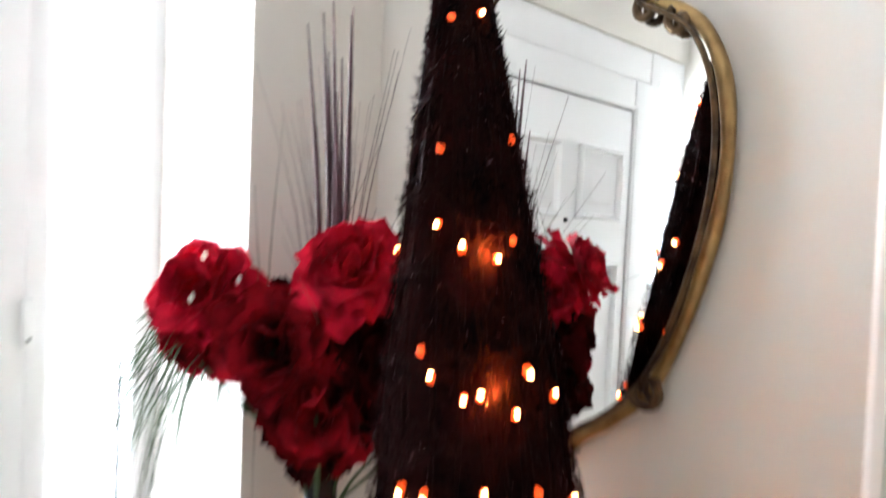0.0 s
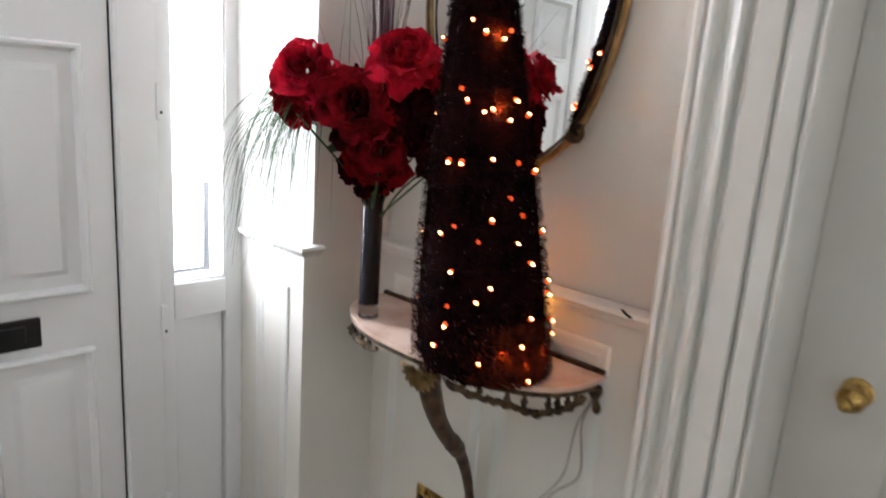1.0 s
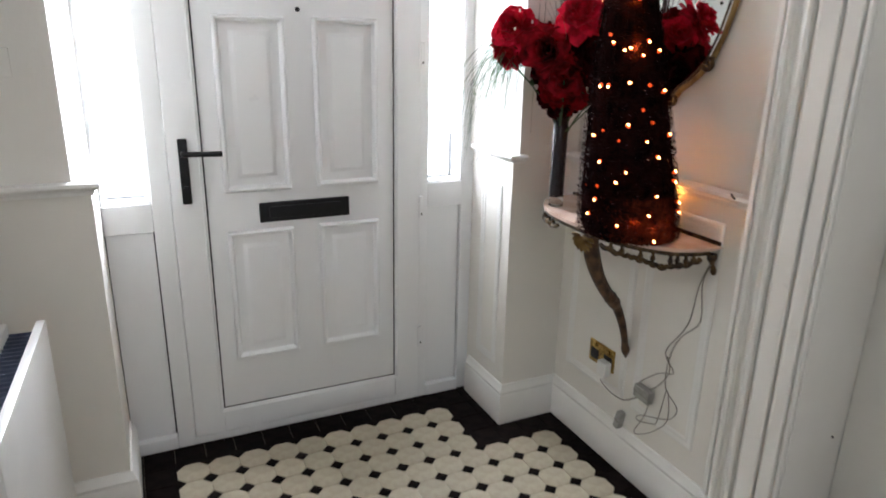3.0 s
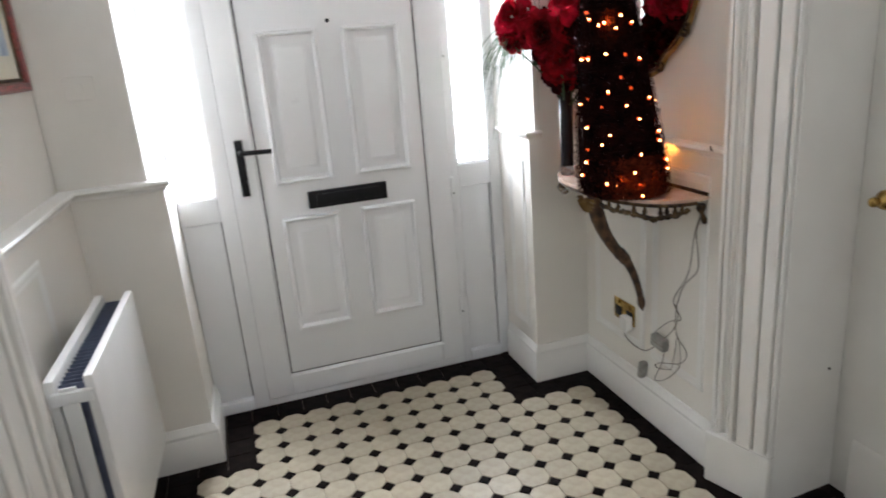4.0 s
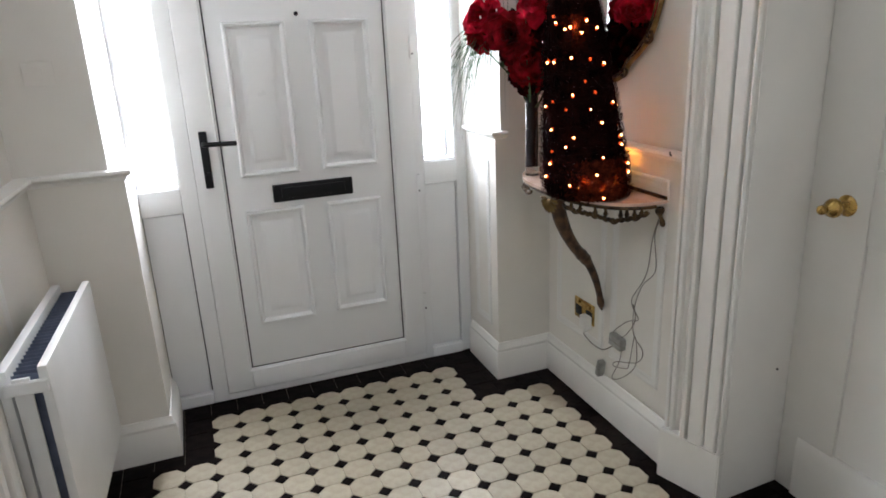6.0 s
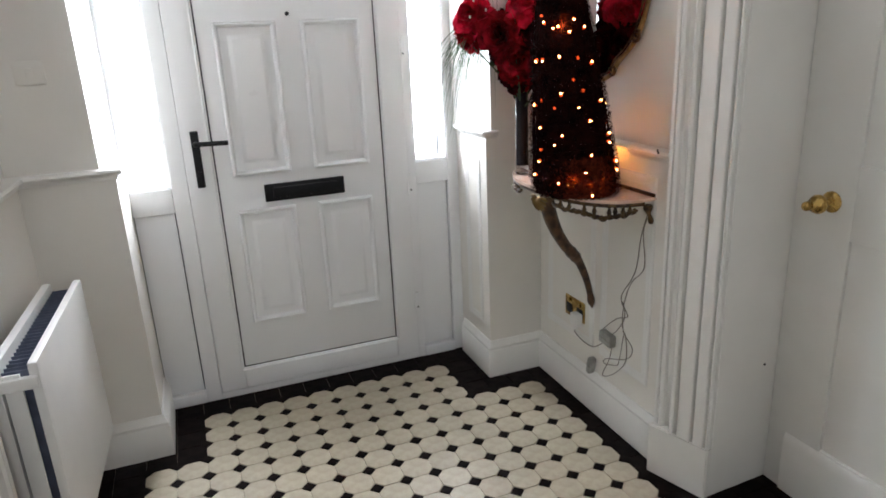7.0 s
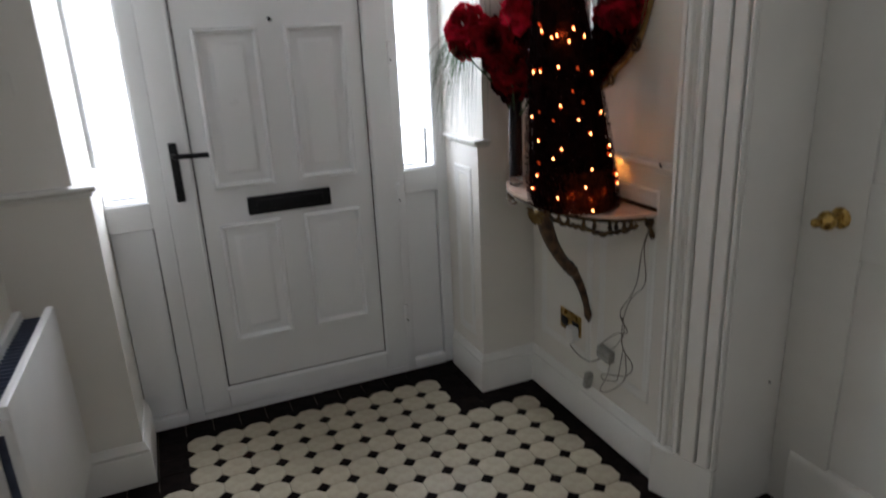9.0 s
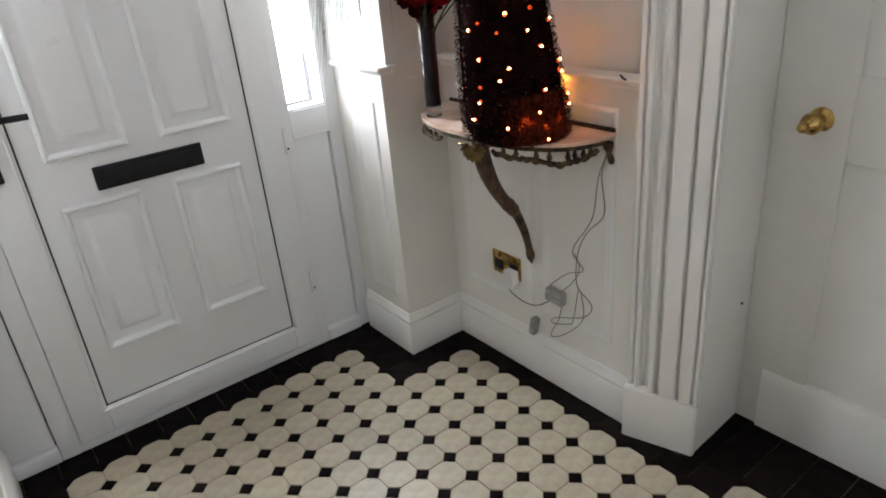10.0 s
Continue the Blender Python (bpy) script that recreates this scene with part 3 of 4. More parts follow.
tube(bm, LEGLINE, leg_r, 12, 0.9)
leg = tpart("leg", bm, WOOD_LEG, "carved S-curved leg bracketed to the wall")
bm = bmesh.new()
for k in range(3):
    tube(bm, [p + Vector((-0.020 + 0.004 * k, (k - 1) * 0.012, 0.006)) for p in LEGLINE[4:26]], lambda t: 0.0045 * math.sin(math.pi * min(1, t + 0.08)) + 0.001, 6)
part("acanthus_leaf", bm, GILT, leg, "gilt carved leaf on the knee").matrix_parent_inverse = Matrix()

# ---- gilt mirror ----
MX, MY = X_R + 0.03, -0.487
mirror = empty("wall_mirror", "cartouche-shaped wall mirror in a carved gold frame", "mirror", (MX, MY, 1.27))
MM = Matrix.Translation((-MX, -MY, -1.27))
half = [(0.0, 2.006), (0.050, 2.004), (0.102, 1.986), (0.144, 1.950), (0.168, 1.902), (0.208, 1.878), (0.242, 1.850), (0.266, 1.798), (0.276, 1.730),
        (0.271, 1.650), (0.250, 1.560), (0.222, 1.480), (0.188, 1.420), (0.140, 1.375), (0.095, 1.345), (0.060, 1.305), (0.0, 1.285)]
loop = [(MX, MY - a, z) for a, z in half] + [(MX, MY + a, z) for a, z in half[-2:0:-1]]
ring = smooth_line(loop + [loop[0]], 5)[:-1]


def mpart(name, bm, mat, label="", smooth=True):
    ob = part(name, bm, mat, mirror, label, smooth)
    ob.matrix_parent_inverse = MM
    return ob


bm = bmesh.new()
bm.faces.new([bm.verts.new((MX - 0.010 + 0.0085 * (p.z - 1.95), p.y, p.z)) for p in ring])
res = bmesh.ops.extrude_face_region(bm, geom=bm.faces[:])
bmesh.ops.translate(bm, vec=(0.008, 0, 0), verts=[v for v in res["geom"] if isinstance(v, bmesh.types.BMVert)])
mpart("mirror_glass", bm, MIRROR, smooth=False)
bm = bmesh.new()
closed = ring + ring[:2]
tube(bm, [Vector((MX - 0.014, p.y, p.z)) for p in closed], lambda t: 0.0088 + 0.0008 * math.sin(t * 90), 10)
mpart("frame", bm, GILT_LIGHT, "worn gold moulded frame")
bm = bmesh.new()
tube(bm, [Vector((MX - 0.026, MY + (p.y - MY) * 0.965, 1.64 + (p.z - 1.64) * 0.972)) for p in closed], 0.0036, 6)
mpart("inner_bead", bm, GILT)


def curl(cx, cz, size, turn, flip=1):
    bm = bmesh.new()
    line = [Vector((MX - 0.022, cx + flip * size * (1 - 0.75 * t) * math.cos(turn + 6.5 * t), cz + size * (1 - 0.75 * t) * math.sin(turn + 6.5 * t)))
            for t in [i / 18 for i in range(19)]]
    return tube(bm, line, lambda t: size * (0.34 - 0.1 * t), 7)


for f in (-1, 1):
    for a, z, s, t in ((0.172, 1.884, 0.020, 0.5), (0.215, 1.862, 0.017, 2.0), (0.196, 1.428, 0.022, 3.6), (0.205, 1.428, 0.014, 1.0), (0.075, 1.318, 0.018, 4.0), (0.045, 1.995, 0.018, 1.5)):
        mpart("scroll", curl(MY + f * a, z, s, t, f), GILT)
bm = bmesh.new()
for k in range(7):
    f = -1 + k / 3
    c0 = Vector((MX - 0.020, MY, 1.995))
    tip = c0 + Vector((-0.004, 0.034 * f, 0.062 - 0.030 * abs(f)))
    tube(bm, [c0 + (tip - c0) * (i / 6) + Vector((-0.006 * math.sin(math.pi * i / 6), 0, 0)) for i in range(7)], lambda t: 0.009 * math.sin(math.pi * (0.15 + 0.8 * t)), 7)
mpart("crest", bm, GILT, "leafy crest ornament")

# ---- vase with silk flowers ----
VX, VY = 0.335, -0.262
vase = empty("flower_vase", "slim black cylinder vase holding silk flowers and grasses", "vase", (VX, VY, TZ))


def vpart(name, bm, mat, label="", smooth=True, parent=None):
    return part(name, bm, mat, parent or vase, label, smooth)


bm = bmesh.new()
lathe(bm, [(0.020, 0.035), (0.0245, 0.040), (0.0245, 0.30), (0.0255, 0.322), (0.0255, 0.328), (0.0225, 0.328), (0.0215, 0.29), (0.0, 0.285)], sides=28)
vpart("vase_body", bm, BLACK_GLASS, "glossy black glazed vase")
bm = bmesh.new()
lathe(bm, [(0.022, 0.0), (0.0252, 0.003), (0.0252, 0.038), (0.022, 0.0385)], sides=28)
vpart("glass_foot", bm, glass, "thick clear glass foot")


def petal(bm, base, out, up, length, width, curlv):
    """A cupped, ruffled petal."""
    side = out.cross(up).normalized()
    rows = []
    wob = random.uniform(0, 6)
    for i in range(6):
        t = i / 5
        w = width * (0.25 + 0.75 * math.sin(math.pi * (0.04 + 0.62 * t)))
        c = base + out * (length * t) + up * (curlv * length * t * t)
        ruffle = 0.16 * width * max(0.0, t - 0.35) / 0.65
        rows.append([bm.verts.new(c + side * (w * q) + up * (0.20 * width * q * q + ruffle * math.sin(wob + 5 * q) + 0.5 * ruffle * math.sin(2 * wob + 11 * q))
                                  + out * length * (0.04 * t * math.cos(7 * q + wob) - 0.34 * t * q * q)) for q in [-1 + k / 3 for k in range(7)]])
    for r0, r1 in zip(rows, rows[1:]):
        for j in range(6):
            bm.faces.new((r0[j], r0[j + 1], r1[j + 1], r1[j]))


def bloom(at, radius, facing, n, mat, label=""):
    """A full double flower: petals in rings, opening outwards."""
    bm = bmesh.new()
    f = Vector(facing).normalized()
    a = f.orthogonal().normalized()
    b = f.cross(a)
    at = Vector(at)
    n = int(n * 1.2)
    for k in range(n):
        t = (k + 0.5) / n
        ph = k * 2.39996 + random.uniform(-0.25, 0.25)
        lean = radians(14 + 108 * t + random.uniform(-20, 20))
        rad = a * math.cos(ph) + b * math.sin(ph)
        out = (f * math.cos(lean) + rad * math.sin(lean)).normalized()
        up = (f * math.sin(lean) - rad * math.cos(lean)).normalized()
        length = radius * (0.60 + 0.45 * t) * random.uniform(0.8, 1.2)
        petal(bm, at - f * radius * 0.35 + rad * radius * 0.10, out, up, length, radius * random.uniform(0.36, 0.58), random.uniform(-0.3, 0.5))
    return vpart("bloom", bm, mat, label)


R0 = Vector((VX, VY, TZ))
# inner and rear blooms take the petal colours darkened for shade
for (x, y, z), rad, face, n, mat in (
        ((0.155, -0.215, 1.525), 0.076, (-0.8, -0.5, 0.4), 40, PETAL), ((0.165, -0.185, 1.432), 0.062, (-0.7, -0.3, -0.5), 24, PETAL_HALF_SHADE),
        ((0.215, -0.330, 1.455), 0.074, (-0.7, -0.7, 0.1), 38, PETAL_HALF_SHADE), ((0.285, -0.405, 1.570), 0.072, (-0.5, -0.7, 0.5), 36, PETAL),
        ((0.292, -0.312, 1.325), 0.078, (-0.6, -0.7, -0.4), 36, PETAL_HALF_SHADE), ((0.330, -0.275, 1.370), 0.070, (-0.3, -0.6, 0.0), 28, PETAL_FULL_SHADE), ((0.262, -0.365, 1.372), 0.074, (-0.6, -0.8, -0.2), 34, PETAL_HALF_SHADE), ((0.345, -0.420, 1.440), 0.078, (-0.3, -0.9, 0.2), 30, PETAL_FULL_SHADE),
        ((0.240, -0.300, 1.390), 0.058, (-0.8, -0.6, -0.3), 26, PETAL_FULL_SHADE), ((0.372, -0.345, 1.535), 0.070, (0.3, -0.7, 0.5), 30, PETAL_HALF_SHADE),
        ((0.380, -0.440, 1.350), 0.066, (0.1, -0.9, -0.2), 26, PETAL_FULL_SHADE), ((0.312, -0.282, 1.262), 0.050, (-0.4, -0.7, -0.6), 30, PETAL_FULL_SHADE), ((0.350, -0.300, 1.290), 0.062, (0.1, -0.8, -0.5), 30, PETAL_FULL_SHADE), ((0.286, -0.262, 1.300), 0.052, (-0.8, -0.3, -0.3), 28, PETAL_FULL_SHADE), ((0.255, -0.250, 1.500), 0.060, (-0.5, 0.2, 0.7), 26, PETAL_FULL_SHADE),
        ((0.402, -0.405, 1.512), 0.060, (0.5, -0.7, 0.3), 30, PETAL), ((0.425, -0.370, 1.415), 0.068, (0.7, -0.5, 0.0), 26, PETAL_FULL_SHADE), ((0.430, -0.455, 1.395), 0.058, (0.7, -0.6, -0.3), 24, PETAL_FULL_SHADE), ((0.310, -0.235, 1.430), 0.065, (-0.2, 0.6, 0.3), 24, PETAL_FULL_SHADE)):
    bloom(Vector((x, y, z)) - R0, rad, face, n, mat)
    bm = bmesh.new()
    tube(bm, smooth_line([(random.uniform(-0.012, 0.012), random.uniform(-0.012, 0.012), 0.24),
                          ((x - VX) * 0.35, (y - VY) * 0.35, (z - TZ) * 0.72), (x - VX, y - VY, z - TZ - 0.01)], 6), 0.0028, 6)
    vpart("stem", bm, LEAF)
for x, z in ((0.145, 1.565), (0.130, 1.512), (0.192, 1.533), (0.201, 1.503), (0.206, 1.488)):
    bm = bmesh.new()
    bmesh.ops.create_icosphere(bm, subdivisions=2, radius=0.0042, matrix=Matrix.Translation(Vector((x, -0.275, z)) - R0) @ Matrix.Diagonal((0.8, 0.8, 1.3, 1)))
    vpart("dewdrop_bead", bm, WHITE_PLASTIC, "tiny white bead among the petals")
for k in range(6):
    ph = random.uniform(0, 6.28)
    base = Vector((-0.01 + 0.05 * math.cos(ph), 0.06 * math.sin(ph), random.uniform(0.40, 0.56)))
    out = Vector((0.6 * math.cos(ph) + 0.1, 0.6 * math.sin(ph) + 0.5, random.uniform(-0.9, -0.1))).normalized()
    bm = bmesh.new()
    petal(bm, base, out, out.orthogonal().normalized(), random.uniform(0.05, 0.075), 0.018, random.uniform(-0.4, 0.2))
    vpart("leaf", bm, LEAF)


def blade(bm, line, width):
    """A thin three-sided blade that tapers to its tip."""
    tube(bm, line, lambda t: max(0.0003, width * (1 - t) ** 0.7), 3)


bm = bmesh.new()
for k in range(120):
    r0 = Vector((0.255 + random.uniform(-0.03, 0.03), -0.165 + random.uniform(-0.04, 0.04), 1.43 + random.uniform(-0.04, 0.05)))
    d = Vector((random.uniform(-0.20, -0.02), random.uniform(-0.02, 0.20), 0))
    fall = random.uniform(0.16, 0.36)
    pts = [r0, r0 + d * 0.45 + Vector((0, 0, random.uniform(0.01, 0.05))), r0 + d * 0.85 - Vector((0, 0, fall * 0.30)),
           r0 + d * 1.05 + Vector((random.uniform(-0.02, 0.02), 0, -fall))]
    blade(bm, [p - R0 for p in smooth_line(pts, 5)], random.uniform(0.0011, 0.0018))
wisps = vpart("grass_tuft", bm, GRASS, "fine green grass arching down over the ledge")
wisps["kind"] = "stuff"
bm = bmesh.new()
for k in range(9):
    r0 = Vector((random.uniform(0.22, 0.33), random.uniform(-0.34, -0.16), 1.44))
    d = Vector((random.uniform(-0.10, 0.06), random.uniform(-0.10, 0.10), 0))
    h = random.uniform(0.10, 0.40)
    blade(bm, [p - R0 for p in smooth_line([r0, r0 + d * 0.4 + Vector((0, 0, h * 0.5)), r0 + d * 1.2 + Vector((0, 0, h))], 4)], 0.0012)
sprigs = vpart("upright_grass", bm, GRASS, "thin upright grass stalks")
sprigs["kind"] = "stuff"
for k in range(9):
    a, b = random.uniform(-1, 1), random.uniform(-1, 1)
    r0 = Vector((0.345 + 0.02 * a, -0.262 + 0.022 * b, 1.36))
    h = random.uniform(0.40, 0.60)
    bm = bmesh.new()
    line = smooth_line([r0, r0 + Vector((0.012 * a, 0.015 * b, h * 0.5)), r0 + Vector((0.030 * a - 0.012, 0.035 * b, h))], 6)
    tube(bm, [p - R0 for p in line], lambda t: 0.0010 + 0.0034 * math.sin(math.pi * min(1, 0.25 + t * 0.75)) ** 1.0, 5)
    vpart("reed", bm, SPIKE, "purple brown reed spike")
bm = bmesh.new()
for k in range(34):
    a, b = random.uniform(-1, 1), random.uniform(-1, 1)
    r0 = Vector((0.342 + 0.03 * a, -0.258 + 0.03 * b, 1.40))
    h = random.uniform(0.18, 0.50)
    blade(bm, [p - R0 for p in smooth_line([r0, r0 + Vector((0.02 * a, 0.03 * b, h * 0.5)), r0 + Vector((0.07 * a - 0.01, 0.11 * b, h))], 5)], 0.0013)
hairs = vpart("reed_stalk", bm, SPIKE, "thin dry purple stalks")
hairs["kind"] = "stuff"

# ---- cone of dark tinsel with a string of lights ----
CX, CY, CZ = 0.338, -0.622, TZ
LEAN = Vector((-0.083, 0.006, 1.0))
HEIGHT = 1.065
PROFILE = [(0.0, 0.150), (0.10, 0.147), (0.22, 0.136), (0.345, 0.121), (0.50, 0.101), (0.62, 0.081), (0.77, 0.056), (0.90, 0.031), (1.0, 0.012), (1.065, 0.003)]


def cone_r(h):
    for (h0, r0), (h1, r1) in zip(PROFILE, PROFILE[1:]):
        if h <= h1:
            return r0 + (r1 - r0) * (h - h0) / (h1 - h0)
    return 0.003


def cone_at(h, ph, k=1.0, extra=0.0):
    r = cone_r(h) * k + extra
    bend = LEAN * h + Vector((0.008, -0.003, 0)) * max(0.0, 1 - h / 0.4)
    return Vector((bend.x + r * math.cos(ph), bend.y + r * math.sin(ph), h + 0.002))


cone = empty("lit_cone_tree", "tall dark tinsel cone with amber fairy lights on the console", "decoration", (CX, CY, CZ))
bm = bmesh.new()
rings = []
for i in range(40):
    h = HEIGHT * i / 39
    rings.append([bm.verts.new(cone_at(h, 2 * math.pi * j / 40, 0.80 + 0.05 * math.sin(j * 2.7 + i * 1.9))) for j in range(40)])
for r0, r1 in zip(rings, rings[1:]):
    for j in range(40):
        bm.faces.new((r0[j], r0[(j + 1) % 40], r1[(j + 1) % 40], r1[j]))
bm.faces.new(rings[0][::-1])
bm.faces.new(rings[-1])
part("core", bm, WICKER, cone, "dark wicker core")
for k in range(34):
    bm = bmesh.new()
    ph0, tw = 2 * math.pi * k / 34, random.uniform(-1.6, 1.6)
    h0, h1 = random.uniform(0, 0.03), HEIGHT * random.uniform(0.75, 0.99)
    tube(bm, [cone_at(h0 + (h1 - h0) * t, ph0 + tw * t + 0.12 * math.sin(9 * t + k), 0.885) for t in [i / 22 for i in range(23)]], 0.0032, 5)
    part("cane", bm, WICKER, cone)
for k in range(26):
    bm = bmesh.new()
    h0 = HEIGHT * (k + 0.5) / 27
    ph0 = random.uniform(0, 6.28)
    n = 26
    tube(bm, [cone_at(min(HEIGHT, max(0.004, h0 + 0.018 * math.sin(2.0 * a + k) + 0.008 * math.sin(7 * a))), ph0 + a, 0.89) for a in [6.4 * i / n for i in range(n + 1)]],
         0.0036, 5)
    part("wound_cane", bm, WICKER, cone)
# tinsel hairs all over
verts, faces = [], []
for k in range(42000):
    h = HEIGHT * (1 - random.random() ** (0.62 if k % 2 else 0.5)) * 0.985 + 0.004
    ph = random.uniform(0, 2 * math.pi)
    p = cone_at(h, ph, random.uniform(0.86, 1.0))
    rad = Vector((math.cos(ph), math.sin(ph), 0))
    tan = Vector((-math.sin(ph), math.cos(ph), 0))
    d = (rad * random.uniform(0.0, 0.5 if k % 5 == 0 else 0.25) + tan * random.uniform(-1, 1) + Vector((0, 0, random.uniform(-1, 0.9)))).normalized()
    ln = random.uniform(0.005, 0.014)
    w = d.cross(rad + Vector((0.01, 0.02, 0.3))).normalized() * random.uniform(0.0007, 0.0019)
    q = p + d * ln
    if q.z < 0.001:
        q.z = 0.001
    base = len(verts)
    verts += [p - w, p + w, q]
    faces.append((base, base + 1, base + 2))
me = bpy.data.meshes.new("tinsel")
me.from_pydata([tuple(v) for v in verts], [], faces)
me.materials.append(TINSEL)
tin = new("tinsel", me)
tin.parent = cone
tagged(tin, "dark purple-black tinsel hairs", kind="stuff")
# patch of redder hairs at the front foot, bulb glow put into their colour
verts, faces = [], []
for k in range(3600):
    h = 0.006 + 0.125 * random.random() ** 1.3
    ph = radians(random.gauss(-98, 19))
    p = cone_at(h, ph, random.uniform(0.94, 1.005))
    rad = Vector((math.cos(ph), math.sin(ph), 0))
    tan = Vector((-math.sin(ph), math.cos(ph), 0))
    d = (rad * random.uniform(0.0, 0.25) + tan * random.uniform(-1, 1) + Vector((0, 0, random.uniform(-1, 1)))).normalized()
    w = d.cross(rad + Vector((0.01, 0.02, 0.3))).normalized() * random.uniform(0.0008, 0.0020)
    q = p + d * random.uniform(0.006, 0.016)
    q.z = max(0.001, q.z)
    base = len(verts)
    verts += [p - w, p + w, q]
    faces.append((base, base + 1, base + 2))
me = bpy.data.meshes.new("rust_tinsel")
me.from_pydata([tuple(v) for v in verts], [], faces)
me.materials.append(GLOW_TINSEL)
glow_hairs = new("rust_tinsel", me)
glow_hairs.parent = cone
tagged(glow_hairs, "tinsel at the front of the cone foot, reddened for bulb glow", kind="stuff")
verts, faces = [], []
for k in range(700):
    h = HEIGHT * (1 - math.sqrt(random.random())) * 0.985 + 0.006
    ph = random.uniform(0, 2 * math.pi)
    p = cone_at(h, ph, random.uniform(0.97, 1.03))
    d = Vector((random.uniform(-1, 1), random.uniform(-1, 1), random.uniform(-1, 1))).normalized()
    e = d.orthogonal().normalized() * random.uniform(0.0006, 0.0012)
    base = len(verts)
    verts += [p - e, p + e, p + d * random.uniform(0.003, 0.007)]
    faces.append((base, base + 1, base + 2))
me = bpy.data.meshes.new("tinsel_fleck")
me.from_pydata([tuple(v) for v in verts], [], faces)
me.materials.append(FLECK)
flecks = new("tinsel_fleck", me)
flecks.parent = cone
tagged(flecks, "glinting silver flecks among the tinsel", kind="stuff")

lights = empty("fairy_lights", "string of small amber fairy lights wound round the cone", "string lights", (CX, CY, CZ))
bulb_bm = bmesh.new()
lathe(bulb_bm, [(0.0016, -0.0065), (0.0038, -0.0045), (0.0048, -0.001), (0.0045, 0.0016), (0.0032, 0.0034), (0.0012, 0.0042)], sides=10)
bulb_me = mesh_of("bulb", bulb_bm, BULB, True)
core_bm = bmesh.new()
lathe(core_bm, [(0.0014, 0.0010), (0.0034, 0.0022), (0.0036, 0.0042), (0.0024, 0.0066), (0.0008, 0.0084)], sides=8)
core_me = mesh_of("filament", core_bm, FILAMENT, True)
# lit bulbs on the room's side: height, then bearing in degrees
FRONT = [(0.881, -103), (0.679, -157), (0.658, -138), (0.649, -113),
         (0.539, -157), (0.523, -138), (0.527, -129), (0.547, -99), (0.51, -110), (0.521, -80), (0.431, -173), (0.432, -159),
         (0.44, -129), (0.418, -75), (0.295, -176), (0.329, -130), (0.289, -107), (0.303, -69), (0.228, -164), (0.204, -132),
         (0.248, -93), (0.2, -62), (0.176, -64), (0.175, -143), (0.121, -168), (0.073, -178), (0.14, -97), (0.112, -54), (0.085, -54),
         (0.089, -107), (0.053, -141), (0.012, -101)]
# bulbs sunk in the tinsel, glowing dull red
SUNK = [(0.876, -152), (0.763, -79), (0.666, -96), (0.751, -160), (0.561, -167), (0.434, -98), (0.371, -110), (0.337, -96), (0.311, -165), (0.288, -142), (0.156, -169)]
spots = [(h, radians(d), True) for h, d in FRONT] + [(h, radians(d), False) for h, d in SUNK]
random.seed(23)
for h, n in ((0.045, 4), (0.12, 4), (0.20, 4), (0.28, 4), (0.36, 3), (0.43, 4), (0.53, 5), (0.655, 5), (0.76, 1), (0.88, 2)):
    for k in range(n):
        spots.append((h + random.uniform(-0.02, 0.02), radians(-15 + 140 * (k + random.random()) / n), random.random() < 0.85))
spots.sort(key=lambda s: s[0])
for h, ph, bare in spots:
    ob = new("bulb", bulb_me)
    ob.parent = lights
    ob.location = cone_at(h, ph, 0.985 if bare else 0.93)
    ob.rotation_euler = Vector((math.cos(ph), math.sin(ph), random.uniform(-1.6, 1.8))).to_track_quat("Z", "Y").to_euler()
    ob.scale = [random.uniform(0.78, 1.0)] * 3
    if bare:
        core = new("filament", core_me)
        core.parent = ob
bm = bmesh.new()
turns = [cone_at(0.02 + 0.87 * i / 420, i * 0.16, 0.985, 0.002 * math.sin(i * 1.3)) for i in range(421)]
tube(bm, turns, 0.0012, 4)
part("wire", bm, WICKER, lights, "thin dark wire")


def bulb_lamp(h, ph, watts, extra=0.012, colour=(1.0, 0.38, 0.07)):
    lamp = new("fairy_light_glow", bpy.data.lights.new("fairy_light_glow", "POINT"))
    lamp.data.energy, lamp.data.color, lamp.data.shadow_soft_size = watts, colour, 0.006
    lamp.location = Vector((CX, CY, CZ)) + cone_at(h, ph, 1.0, extra)


bulb_lamp(0.114, radians(-10), 0.13, 0.006, (1.0, 0.33, 0.045))
bulb_lamp(0.225, radians(-26), 0.10, 0.008, (1.0, 0.33, 0.045))
bulb_lamp(0.065, radians(-82), 0.34, -0.004, (1.0, 0.30, 0.04))
bulb_lamp(0.050, radians(-101), 0.42, -0.004, (1.0, 0.30, 0.04))
bulb_lamp(0.070, radians(-121), 0.34, -0.004, (1.0, 0.30, 0.04))
bulb_lamp(0.655, radians(-122), 0.40, 0.002, (1.0, 0.28, 0.04))
bulb_lamp(0.530, radians(-120), 0.42, 0.002, (1.0, 0.28, 0.04))

# ---- wall socket, plug, cable and adaptors ----
sock = empty("wall_socket", "polished brass double wall socket", "socket", (X_R, -0.372, 0.380))
part("plate", boxed(-0.006, 0.0, -0.070, 0.070, -0.043, 0.043, bevel=0.0025), BRASS, sock)
for y in (0.038, -0.038):
    part("socket_insert", boxed(-0.0075, -0.004, y - 0.022, y + 0.022, -0.028, 0.012, bevel=0.001), BLACK_METAL, sock, "black socket insert with slots")
    part("switch", boxed(-0.011, -0.005, y - 0.007, y + 0.007, 0.020, 0.036, bevel=0.002), BRASS, sock)
plug = empty("mains_plug", "white mains plug pushed into the brass socket", "plug", (X_R - 0.008, -0.412, 0.358))
